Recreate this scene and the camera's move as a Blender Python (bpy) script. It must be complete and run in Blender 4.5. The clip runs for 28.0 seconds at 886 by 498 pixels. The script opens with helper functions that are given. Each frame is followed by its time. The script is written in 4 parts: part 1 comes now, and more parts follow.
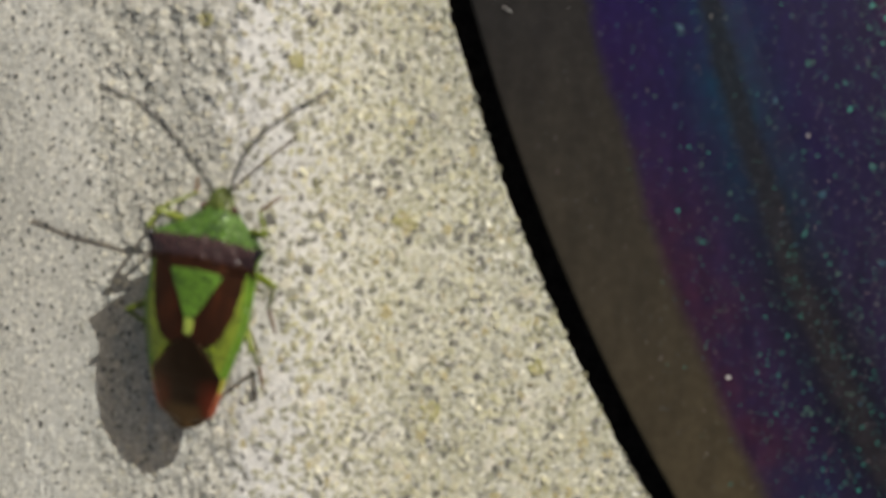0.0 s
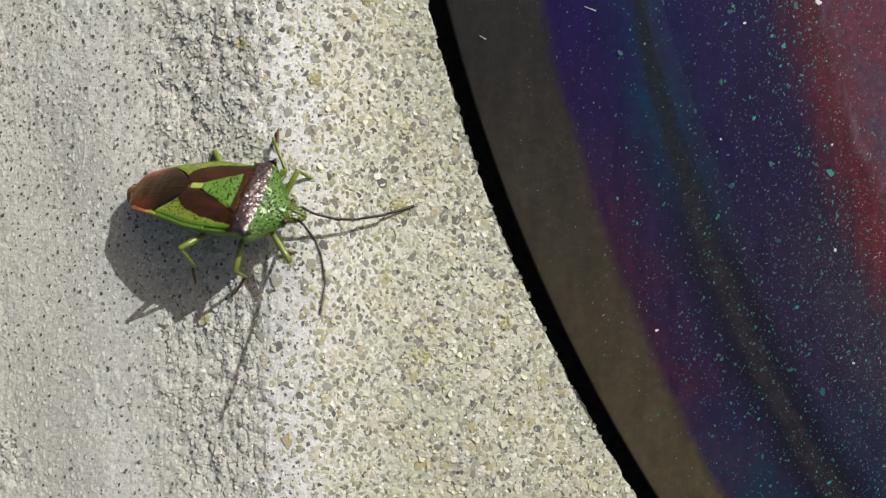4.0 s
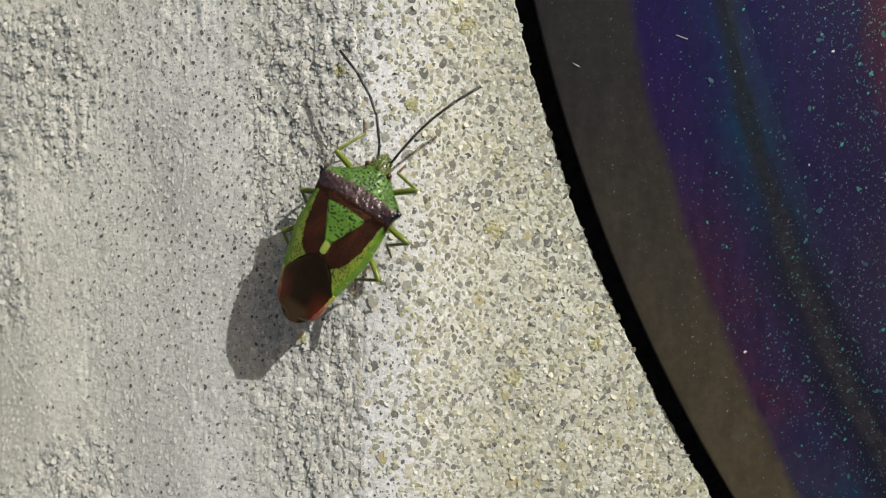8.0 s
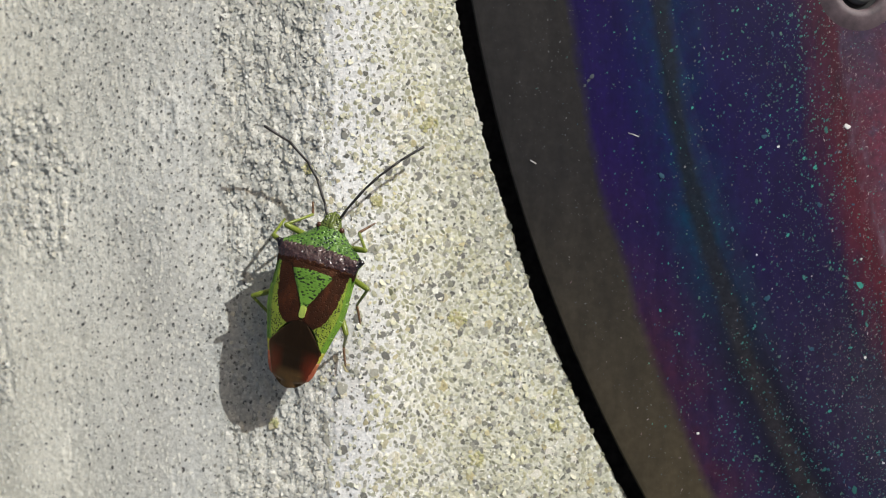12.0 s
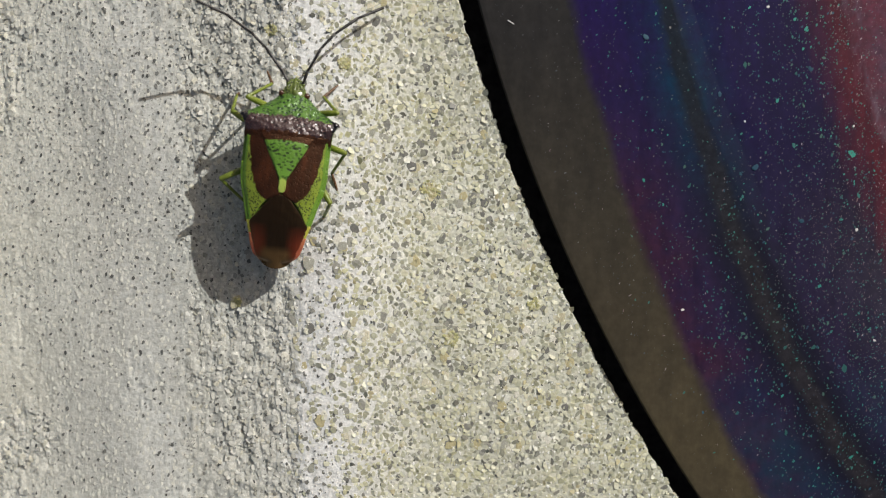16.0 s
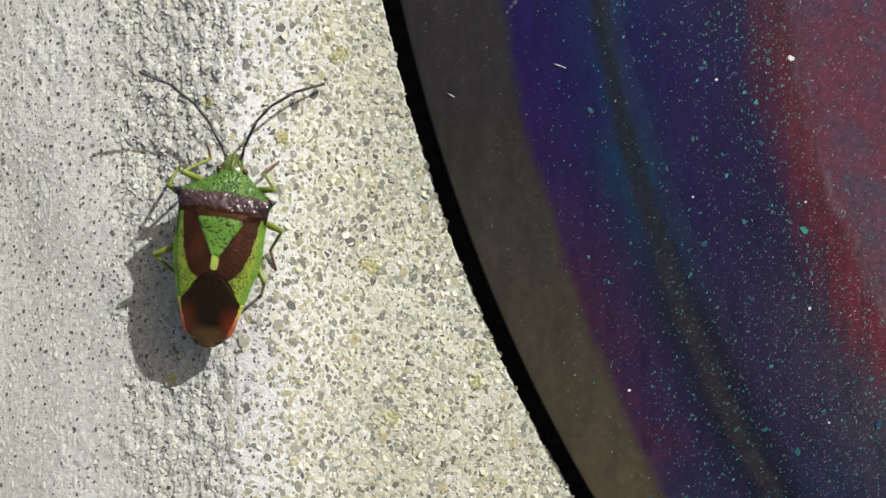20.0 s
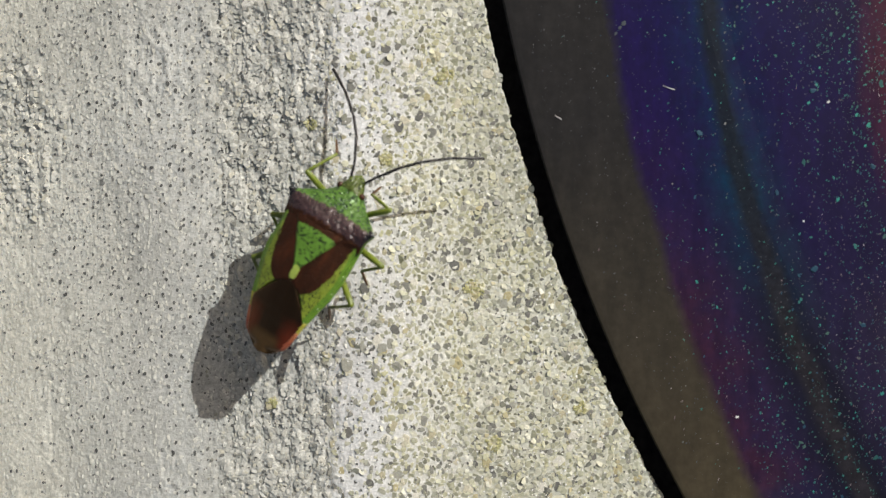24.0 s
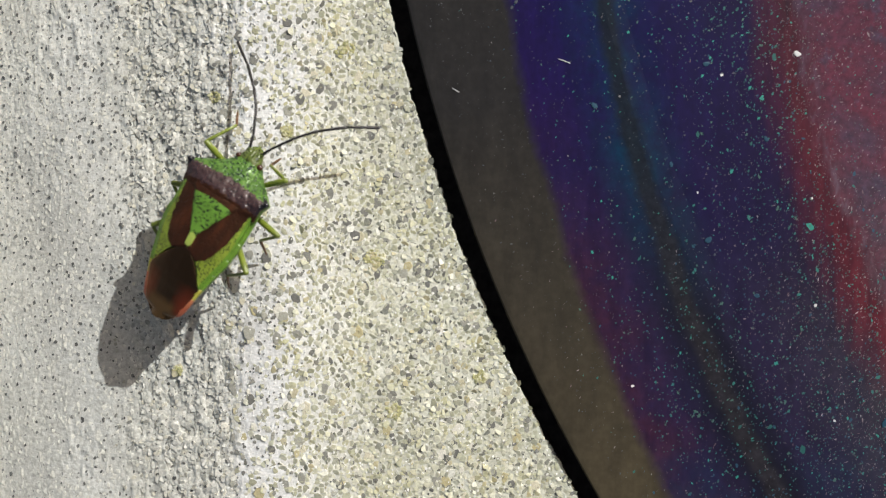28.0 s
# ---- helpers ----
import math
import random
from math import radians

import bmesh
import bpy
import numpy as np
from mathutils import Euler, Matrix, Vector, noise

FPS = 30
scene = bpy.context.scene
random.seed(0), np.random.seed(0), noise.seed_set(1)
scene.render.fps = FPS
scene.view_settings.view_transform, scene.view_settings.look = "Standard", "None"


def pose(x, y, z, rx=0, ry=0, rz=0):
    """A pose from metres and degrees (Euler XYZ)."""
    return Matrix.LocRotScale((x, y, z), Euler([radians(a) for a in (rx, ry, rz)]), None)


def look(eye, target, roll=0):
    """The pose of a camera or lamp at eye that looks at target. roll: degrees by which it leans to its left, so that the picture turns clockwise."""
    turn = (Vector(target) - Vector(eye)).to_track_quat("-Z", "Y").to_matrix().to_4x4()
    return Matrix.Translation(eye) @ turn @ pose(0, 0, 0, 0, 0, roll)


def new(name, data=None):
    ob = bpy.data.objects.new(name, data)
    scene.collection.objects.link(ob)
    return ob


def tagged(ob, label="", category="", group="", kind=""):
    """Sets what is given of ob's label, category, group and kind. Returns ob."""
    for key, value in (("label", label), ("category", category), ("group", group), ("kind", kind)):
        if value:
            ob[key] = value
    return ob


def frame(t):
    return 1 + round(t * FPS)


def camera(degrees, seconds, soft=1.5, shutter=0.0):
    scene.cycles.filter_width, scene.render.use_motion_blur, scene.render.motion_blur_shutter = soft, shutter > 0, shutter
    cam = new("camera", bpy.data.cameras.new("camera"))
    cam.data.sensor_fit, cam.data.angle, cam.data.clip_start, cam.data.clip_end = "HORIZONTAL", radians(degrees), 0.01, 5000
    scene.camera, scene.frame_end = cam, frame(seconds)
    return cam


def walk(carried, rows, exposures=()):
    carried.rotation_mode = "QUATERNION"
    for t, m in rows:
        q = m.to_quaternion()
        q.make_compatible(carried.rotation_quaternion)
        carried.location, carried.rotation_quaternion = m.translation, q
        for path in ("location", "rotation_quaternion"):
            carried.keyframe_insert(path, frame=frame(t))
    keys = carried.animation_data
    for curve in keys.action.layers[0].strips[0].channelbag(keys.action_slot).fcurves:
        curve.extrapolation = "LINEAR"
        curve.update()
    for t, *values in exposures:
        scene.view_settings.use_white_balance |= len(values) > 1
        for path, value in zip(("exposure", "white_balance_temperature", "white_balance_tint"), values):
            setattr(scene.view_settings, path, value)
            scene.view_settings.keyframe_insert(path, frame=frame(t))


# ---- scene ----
MM = 0.001

# ---- camera ----
cam = camera(50, 28.0, soft=1.1)
cam.data.dof.use_dof, cam.data.dof.focus_distance, cam.data.dof.aperture_fstop = True, 0.0735, 25.0
PATH = [  # seconds, millimetres, degrees
    (0.0, -2.05, -4.40, 57.60, -0.97, -0.95, 0.00),
    (0.5, -4.93, -10.30, 58.40, 0.75, -2.40, 0.30),
    (1.0, -4.60, -8.95, 58.20, 1.30, -2.10, 0.19),
    (1.5, -4.69, -5.15, 66.37, -2.39, -1.68, 0.11),
    (2.0, -2.59, -3.49, 74.64, -2.07, -1.06, -0.02),
    (2.5, -2.38, -4.12, 73.91, -1.76, -1.23, 0.02),
    (4.5, -2.40, -4.01, 71.97, -2.40, -1.77, 0.12),
    (5.0, -4.00, -4.99, 71.79, -1.66, -1.53, 0.18),
    (5.5, -7.75, -4.83, 71.84, -1.95, -1.87, 0.16),
    (6.0, -8.75, -4.74, 71.72, -2.20, -1.68, 0.24),
    (6.5, -7.87, -5.97, 72.12, -1.44, -1.32, 0.20),
    (7.0, -9.65, -6.08, 72.39, -1.42, -1.66, 0.32),
    (7.5, -11.24, -4.84, 73.17, -1.98, -1.75, 0.30),
    (8.0, -8.95, -2.66, 73.62, -2.00, -1.23, 0.25),
    (8.5, -7.04, -2.52, 73.72, -1.76, -0.95, 0.27),
    (9.0, -7.28, -2.88, 73.78, -1.85, -1.31, 0.30),
    (9.5, -1.54, -6.83, 74.30, -1.57, -0.83, 0.30),
    (10.0, 3.38, -8.67, 75.05, -1.59, -0.57, 0.18),
    (10.5, 6.28, -8.71, 75.84, -1.64, -0.28, 0.14),
    (11.0, 5.56, 0.31, 75.93, -2.76, -0.80, -0.33),
    (11.5, 2.31, 4.41, 76.21, -2.48, -1.07, -0.41),
    (12.0, -6.12, 4.40, 76.90, -1.83, -1.20, -0.31),
    (12.5, -6.63, 3.87, 77.26, -1.76, -1.40, -0.36),
    (14.5, -7.76, 3.76, 74.31, -2.42, -1.99, -0.37),
    (15.0, -6.77, -1.79, 73.18, -2.32, -1.96, -0.33),
    (15.5, -5.16, -3.80, 73.28, -2.32, -1.99, -0.29),
    (16.0, -5.60, -4.40, 73.16, -3.01, -2.49, -0.30),
    (16.5, -7.76, -3.19, 72.42, -3.60, -2.62, -0.29),
    (17.0, -8.01, -1.96, 71.94, -3.50, -2.61, -0.32),
    (17.5, -8.53, 0.37, 72.54, -3.29, -2.59, -0.29),
    (18.0, -8.64, 1.36, 72.50, -3.34, -2.50, -0.29),
    (18.5, -6.66, 1.48, 71.81, -2.86, -2.13, -0.35),
    (19.0, -6.40, 1.32, 70.69, -2.73, -2.68, -0.23),
    (19.5, -4.33, -0.81, 70.79, -2.01, -2.15, -0.20),
    (20.0, 0.01, 0.01, 71.26, -2.00, -1.68, -0.12),
    (20.5, -1.92, 2.76, 71.25, -2.79, -1.80, -0.14),
    (22.5, -2.37, 1.78, 71.82, -1.61, -1.56, -0.01),
    (23.0, -3.92, 3.19, 71.69, -1.99, -1.64, 0.04),
    (23.5, -4.68, 2.64, 70.77, -1.56, -1.36, -0.04),
    (24.0, -6.78, 1.73, 70.20, -2.00, -0.92, 0.03),
    (24.5, -5.34, 1.26, 70.95, -1.82, -0.52, 0.03),
    (25.0, -4.77, 1.43, 72.02, -2.16, -0.64, -0.04),
    (25.5, -4.33, 2.19, 72.92, -2.20, -0.53, 0.01),
    (26.0, -4.80, 1.19, 72.86, -1.58, -0.75, 0.06),
    (26.5, -4.84, 0.83, 72.94, -1.35, -0.56, 0.11),
    (27.0, -6.49, -0.78, 72.68, -1.07, -0.67, 0.14),
    (27.5, -0.47, -0.47, 72.35, -1.92, 0.06, 0.22),
    (28.0, 1.59, -0.72, 71.59, -1.75, -0.16, 0.20),
]
walk(cam, [(t, pose(x * MM, y * MM, z * MM, rx, ry, rz)) for t, x, y, z, rx, ry, rz in PATH],
     exposures=[(0.0, -0.18, 6920, 10.0), (1.0, -0.14, 6880, 10.0), (1.6, -0.07, 6680, 10.0), (2.2, 0.0, 6500, 10.0), (5.0, 0.0, 6490, 10.0), (6.0, -0.04, 6490, 10.0), (7.0, -0.09, 6480, 10.0), (9.0, -0.05, 6480, 10.0), (10.0, 0.03, 6480, 10.0), (10.6, 0.30, 6380, 10.0), (11.5, 0.22, 6380, 10.0), (12.0, 0.12, 6380, 10.0), (13.0, 0.06, 6450, 10.0), (17.0, -0.09, 6500, 10.0), (18.0, -0.03, 6480, 10.0), (19.0, 0.08, 6450, 10.0), (20.0, 0.2, 6390, 10.0), (21.5, 0.2, 6390, 10.0), (23.0, 0.15, 6420, 10.0), (24.0, 0.0, 6480, 10.0), (25.0, 0.05, 6480, 10.0), (26.0, 0.02, 6480, 10.0), (27.0, -0.06, 6480, 10.0), (28.0, 0.18, 6400, 10.0)])

# ---- daylight ----
SUN_AZIMUTH, SUN_HEIGHT = 43.0, 36.0
world = bpy.data.worlds.new("sky")
scene.world = world
world.use_nodes = True
sky = world.node_tree.nodes.new("ShaderNodeTexSky")
sky.sky_type = "NISHITA"
sky.sun_disc = False
sky.sun_elevation, sky.sun_rotation = radians(SUN_HEIGHT), radians(SUN_AZIMUTH)
backdrop = world.node_tree.nodes["Background"]
backdrop.inputs["Strength"].default_value = 0.104
sky.air_density, sky.dust_density, sky.ozone_density = 0.6, 3.0, 0.3
haze = world.node_tree.nodes.new("ShaderNodeMix")
haze.data_type, haze.blend_type = "RGBA", "MULTIPLY"
haze.inputs["Factor"].default_value = 1.0
haze.inputs[7].default_value = (1.02, 0.91, 0.72, 1.0)
world.node_tree.links.new(sky.outputs["Color"], haze.inputs[6])
world.node_tree.links.new(haze.outputs[2], backdrop.inputs["Color"])
sun_data = bpy.data.lights.new("sun", "SUN")
sun_data.energy, sun_data.angle, sun_data.color = 3.85, radians(0.55), (0.975, 0.98, 0.965)
sun = new("sun", sun_data)
SUN_WAY = Vector((math.sin(radians(SUN_AZIMUTH)) * math.cos(radians(SUN_HEIGHT)),
                  math.cos(radians(SUN_AZIMUTH)) * math.cos(radians(SUN_HEIGHT)), math.sin(radians(SUN_HEIGHT))))
sun.matrix_world = look(SUN_WAY * 2.0, (0, 0, 0))


# ---- material helpers ----
class Nodes:
    """A short way to write node trees."""

    def __init__(self, name, rough=0.6, metal=0.0, spec=0.5):
        self.mat = bpy.data.materials.new(name)
        self.mat.use_nodes = True
        self.tree = self.mat.node_tree
        self.bsdf = self.tree.nodes["Principled BSDF"]
        self.bsdf.inputs["Roughness"].default_value = rough
        self.bsdf.inputs["Metallic"].default_value = metal
        self.bsdf.inputs["Specular IOR Level"].default_value = spec
        self.place = self.add("ShaderNodeTexCoord").outputs["Object"]

    def add(self, kind, **values):
        node = self.tree.nodes.new(kind)
        for key, value in values.items():
            node.inputs[key.replace("_", " ")].default_value = value
        return node

    def link(self, a, b):
        self.tree.links.new(a, b)

    def scaled(self, sx, sy, sz):
        node = self.add("ShaderNodeVectorMath")
        node.operation = "MULTIPLY"
        self.link(self.place, node.inputs[0])
        node.inputs[1].default_value = (sx, sy, sz)
        return node.outputs[0]

    def noise(self, scale, detail=4.0, rough=0.55, at=None):
        node = self.add("ShaderNodeTexNoise", Scale=scale, Detail=detail, Roughness=rough)
        self.link(at or self.place, node.inputs["Vector"])
        return node.outputs["Fac"]

    def cells(self, scale, feature="F1", at=None):
        node = self.add("ShaderNodeTexVoronoi", Scale=scale)
        node.feature = feature
        self.link(at or self.place, node.inputs["Vector"])
        return node.outputs["Distance"]

    def ramp(self, value, stops, step=False):
        node = self.add("ShaderNodeValToRGB")
        node.color_ramp.interpolation = "CONSTANT" if step else "LINEAR"
        elements = node.color_ramp.elements
        while len(elements) < len(stops):
            elements.new(0.5)
        for element, (at, colour) in zip(elements, stops):
            element.position, element.color = at, (*colour, 1.0)
        self.link(value, node.inputs["Fac"])
        return node.outputs["Color"]

    def fade(self, value, low, high):
        node = self.add("ShaderNodeMapRange")
        node.inputs["From Min"].default_value, node.inputs["From Max"].default_value = low, high
        self.link(value, node.inputs["Value"])
        return node.outputs["Result"]

    def sums(self, op, a, b=None):
        node = self.add("ShaderNodeMath")
        node.operation = op
        for slot, value in zip(node.inputs, (a, b)):
            if isinstance(value, (int, float)):
                slot.default_value = value
            elif value is not None:
                self.link(value, slot)
        return node.outputs[0]

    def mix(self, fac, a, b, kind="MIX"):
        node = self.add("ShaderNodeMix")
        node.data_type, node.blend_type = "RGBA", kind
        for slot, value in ((node.inputs["Factor"], fac), (node.inputs[6], a), (node.inputs[7], b)):
            if isinstance(value, (int, float)):
                slot.default_value = value
            elif isinstance(value, tuple):
                slot.default_value = (*value, 1.0)
            else:
                self.link(value, slot)
        return node.outputs[2]

    def axis(self, index):
        node = self.add("ShaderNodeSeparateXYZ")
        self.link(self.place, node.inputs[0])
        return node.outputs[index]

    def radius(self, x, y):
        node = self.add("ShaderNodeVectorMath")
        node.operation = "DISTANCE"
        flat = self.scaled(1, 1, 0)
        self.link(flat, node.inputs[0])
        node.inputs[1].default_value = (x, y, 0)
        return node.outputs["Value"]

    def island(self):
        return self.add("ShaderNodeNewGeometry").outputs["Random Per Island"]

    def each(self):
        return self.add("ShaderNodeObjectInfo").outputs["Random"]

    def bump(self, height, distance, strength=1.0):
        node = self.add("ShaderNodeBump", Strength=strength, Distance=distance)
        self.link(height, node.inputs["Height"])
        self.link(node.outputs["Normal"], self.bsdf.inputs["Normal"])

    def done(self, colour):
        if isinstance(colour, tuple):
            self.bsdf.inputs["Base Color"].default_value = (*colour, 1.0)
        else:
            self.link(colour, self.bsdf.inputs["Base Color"])
        return self.mat


# ---- materials: stone ----
STONES = [(0.0, (0.500, 0.502, 0.385)), (0.12, (0.560, 0.557, 0.451)), (0.25, (0.420, 0.423, 0.328)), (0.37, (0.520, 0.517, 0.408)), (0.49, (0.630, 0.627, 0.522)), (0.57, (0.460, 0.453, 0.332)),
          (0.65, (0.720, 0.716, 0.636)), (0.71, (0.350, 0.353, 0.285)), (0.80, (0.560, 0.547, 0.427)), (0.87, (0.270, 0.274, 0.233)), (0.93, (0.480, 0.438, 0.294)), (0.96, (0.180, 0.179, 0.162))]
GREYS = [(0.0, (0.30, 0.297, 0.262)), (0.3, (0.225, 0.223, 0.20)), (0.55, (0.37, 0.366, 0.315)), (0.8, (0.165, 0.163, 0.15))]
DARKS = [(0.0, (0.115, 0.117, 0.112)), (0.4, (0.19, 0.192, 0.182)), (0.75, (0.08, 0.081, 0.078))]


def concrete():
    n = Nodes("weathered_concrete", rough=0.9, spec=0.3)
    x = n.axis(0)
    wander = n.sums("MULTIPLY", n.sums("SUBTRACT", n.noise(130, 3), 0.5), 0.008)
    zone = n.fade(n.sums("ADD", x, wander), -0.046, 0.014)
    base = n.ramp(zone, [(0.0, (0.83, 0.805, 0.70)), (0.13, (0.80, 0.785, 0.70)), (0.20, (0.74, 0.733, 0.67)), (0.28, (0.64, 0.637, 0.595)), (0.35, (0.57, 0.575, 0.55)),
                         (0.42, (0.56, 0.56, 0.52)), (0.51, (0.59, 0.59, 0.555)), (0.54, (0.745, 0.745, 0.74)), (0.57, (0.79, 0.79, 0.785)), (0.60, (0.765, 0.765, 0.755)),
                         (0.64, (0.69, 0.69, 0.655)), (0.71, (0.61, 0.61, 0.53)), (1.0, (0.56, 0.56, 0.47))])
    stain = n.ramp(n.noise(55, 5, 0.6), [(0.3, (0.80, 0.79, 0.76)), (0.65, (1.06, 1.06, 1.05))])
    grit = n.ramp(n.noise(2600, 3, 0.7), [(0.3, (0.72, 0.72, 0.70)), (0.62, (1.1, 1.1, 1.1))])
    n.bump(n.noise(5200, 3, 0.7), 0.00007, 0.8)
    return n.done(n.mix(1.0, n.mix(1.0, base, stain, "MULTIPLY"), grit, "MULTIPLY"))


def grain(name, stops, single=False, tint=False):
    n = Nodes(name, rough=0.55, spec=0.45)
    base = n.ramp(n.each() if single else n.island(), stops, step=True)
    mottle = n.ramp(n.noise(4200, 3, 0.65), [(0.3, (0.74, 0.73, 0.70)), (0.7, (1.12, 1.12, 1.1))])
    n.bump(n.noise(5200, 2), 0.00004, 0.6)
    colour = n.mix(1.0, base, mottle, "MULTIPLY")
    if tint:
        colour = n.mix(1.0, colour, n.ramp(n.noise(260, 3, 0.6), [(0.42, (1.0, 1.0, 1.01)), (0.68, (1.02, 1.0, 0.84))]), "MULTIPLY")
    return n.done(colour)


CONCRETE = concrete()
SAND = grain("mixed_sand_grains", STONES, tint=True)
GREY = grain("grey_stone", GREYS, single=True)
YELLOW = grain("yellow_stone", [(0.0, (0.46, 0.41, 0.24)), (0.5, (0.50, 0.46, 0.32))], single=True)
PALE = grain("pale_stone", [(0.0, (0.62, 0.58, 0.45)), (0.5, (0.70, 0.68, 0.60))], single=True)
DULL = grain("rough_cement", [(0.0, (0.58, 0.575, 0.53)), (0.3, (0.51, 0.51, 0.465)), (0.5, (0.65, 0.645, 0.60)), (0.68, (0.45, 0.45, 0.41)), (0.84, (0.60, 0.58, 0.49)), (0.94, (0.34, 0.34, 0.315))])
WORN = grain("worn_cement", [(0.0, (0.645, 0.638, 0.58)), (0.25, (0.61, 0.605, 0.55)), (0.45, (0.675, 0.668, 0.605)), (0.70, (0.565, 0.562, 0.515)), (0.90, (0.47, 0.47, 0.435))])
WHITE = grain("white_chips", [(0.0, (0.80, 0.80, 0.77)), (0.5, (0.72, 0.72, 0.67)), (0.8, (0.85, 0.85, 0.84))])
SPECK = grain("dark_specks", DARKS)
FAINT = grain("faint_specks", [(0.0, (0.32, 0.323, 0.305)), (0.3, (0.24, 0.243, 0.23)), (0.55, (0.41, 0.41, 0.385)), (0.85, (0.52, 0.52, 0.485))])
GREYSAND = grain("grey_grains", GREYS)


def soil():
    n = Nodes("dry_ground", rough=0.95, spec=0.2)
    return n.done(n.ramp(n.noise(9, 6, 0.6), [(0.3, (0.16, 0.14, 0.10)), (0.7, (0.28, 0.25, 0.19))]))


SOIL = soil()


# dirt in the recess, coloured extra dark to stand for the gap's deep shade
def grime_shade():
    n = Nodes("gap_grime_and_shade", rough=0.9, spec=0.15)
    return n.done(n.ramp(n.noise(1400, 4, 0.65), [(0.3, (0.045, 0.037, 0.034)), (0.7, (0.100, 0.084, 0.076))]))


GRIME_SHADE = grime_shade()
LICHEN = grain("lichen", [(0.0, (0.46, 0.44, 0.22)), (0.4, (0.52, 0.50, 0.32)), (0.75, (0.36, 0.36, 0.17))])


# ---- materials: plate ----
EDGE_X, EDGE_Y, EDGE_R = 124.27 * MM, 43.22 * MM, 128.28 * MM


def glaze():
    n = Nodes("dark_iridescent_glaze", rough=0.5, spec=0.12)
    around = n.noise(48, 3, 0.5)
    fine = n.noise(1500, 3, 0.6)
    streak = n.noise(170, 4, 0.55)
    wobble = n.sums("ADD", n.sums("MULTIPLY", n.sums("SUBTRACT", streak, 0.5), 0.0012), n.sums("MULTIPLY", n.sums("SUBTRACT", n.noise(1100, 3, 0.7), 0.5), 0.0007))
    # rim gradient with light put in: lit brown at the bottom, dark grey above
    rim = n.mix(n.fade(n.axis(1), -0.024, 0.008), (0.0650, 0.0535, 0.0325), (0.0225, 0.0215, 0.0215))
    rim = n.mix(1.0, rim, n.ramp(n.noise(260, 5, 0.7, at=n.scaled(2.2, 0.6, 1.0)), [(0.3, (0.78, 0.78, 0.80)), (0.7, (1.22, 1.2, 1.16))]), "MULTIPLY")
    violet = n.ramp(around, [(0.30, (0.0136, 0.0119, 0.0510)), (0.46, (0.0186, 0.0111, 0.0441)), (0.56, (0.0119, 0.0153, 0.0595)), (0.70, (0.0289, 0.0101, 0.0323))])
    plum = n.ramp(n.fade(n.axis(1), -0.026, 0.014), [(0.0, (0.0119, 0.0170, 0.0356)), (0.22, (0.0289, 0.0101, 0.0289)), (0.45, (0.0255, 0.0101, 0.0374)), (1.0, (0.0119, 0.0119, 0.0611))])
    body = n.mix(1.0, n.mix(0.55, violet, plum), (0.72, 0.52, 1.15), "MULTIPLY")
    along = n.sums("SUBTRACT", n.radius(115.2 * MM, 31.6 * MM), 102.85 * MM)
    along = n.sums("ADD", along, wobble)
    beside = n.sums("ABSOLUTE", along)
    bands = n.ramp(n.fade(n.sums("ADD", along, n.sums("MULTIPLY", n.sums("SUBTRACT", n.noise(75, 3), 0.5), 0.004)), -0.016, 0.009),
                   [(0.0, (0.050, 0.013, 0.022)), (0.20, (0.026, 0.012, 0.026)), (0.38, (0.016, 0.011, 0.038)), (0.52, (0.019, 0.013, 0.050)), (0.60, (0.010, 0.015, 0.042)),
                    (0.68, (0.010, 0.022, 0.056)), (0.76, (0.018, 0.013, 0.058)), (0.90, (0.030, 0.015, 0.058)), (1.0, (0.020, 0.012, 0.040))])
    body = n.mix(0.6, body, n.mix(1.0, bands, (0.74, 0.58, 1.15), "MULTIPLY"))
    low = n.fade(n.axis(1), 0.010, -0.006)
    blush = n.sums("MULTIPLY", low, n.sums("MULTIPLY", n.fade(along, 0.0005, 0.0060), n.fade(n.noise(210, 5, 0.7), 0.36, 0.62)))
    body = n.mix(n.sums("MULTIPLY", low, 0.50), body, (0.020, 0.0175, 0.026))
    body = n.mix(n.sums("MULTIPLY", blush, 0.75), body, (0.046, 0.014, 0.028))
    scratch = n.noise(420, 4, 0.7, at=n.scaled(2.6, 0.5, 1.0))
    body = n.mix(1.0, body, n.ramp(scratch, [(0.3, (0.72, 0.74, 0.78)), (0.7, (1.22, 1.22, 1.2))]), "MULTIPLY")
    # shadow painted along both sides of the line, lower part only
    groove = n.sums("MULTIPLY", n.fade(beside, 0.0036, 0.0010), low)
    body = n.mix(n.sums("MULTIPLY", groove, 0.75), body, (0.007, 0.008, 0.012))
    dusty = n.sums("MULTIPLY", n.fade(along, -0.003, -0.012), n.fade(n.axis(1), -0.002, -0.016))
    body = n.mix(n.sums("MULTIPLY", dusty, 0.75), body, n.ramp(n.noise(600, 4, 0.7), [(0.3, (0.024, 0.024, 0.031)), (0.7, (0.072, 0.066, 0.070))]))
    teal = n.sums("MULTIPLY", n.fade(beside, 0.0038, 0.0008), n.sums("MULTIPLY", n.fade(n.noise(210, 6, 0.8), 0.36, 0.64), n.fade(n.axis(1), -0.008, 0.004)))
    body = n.mix(teal, body, (0.0040, 0.0410, 0.0740))
    foot = n.sums("MULTIPLY", n.fade(n.axis(1), -0.0165, -0.0240), n.sums("MULTIPLY", n.sums("MULTIPLY", n.fade(beside, 0.0012, 0.0034), n.fade(beside, 0.0110, 0.0060)), n.fade(n.noise(260, 5, 0.7), 0.34, 0.64)))
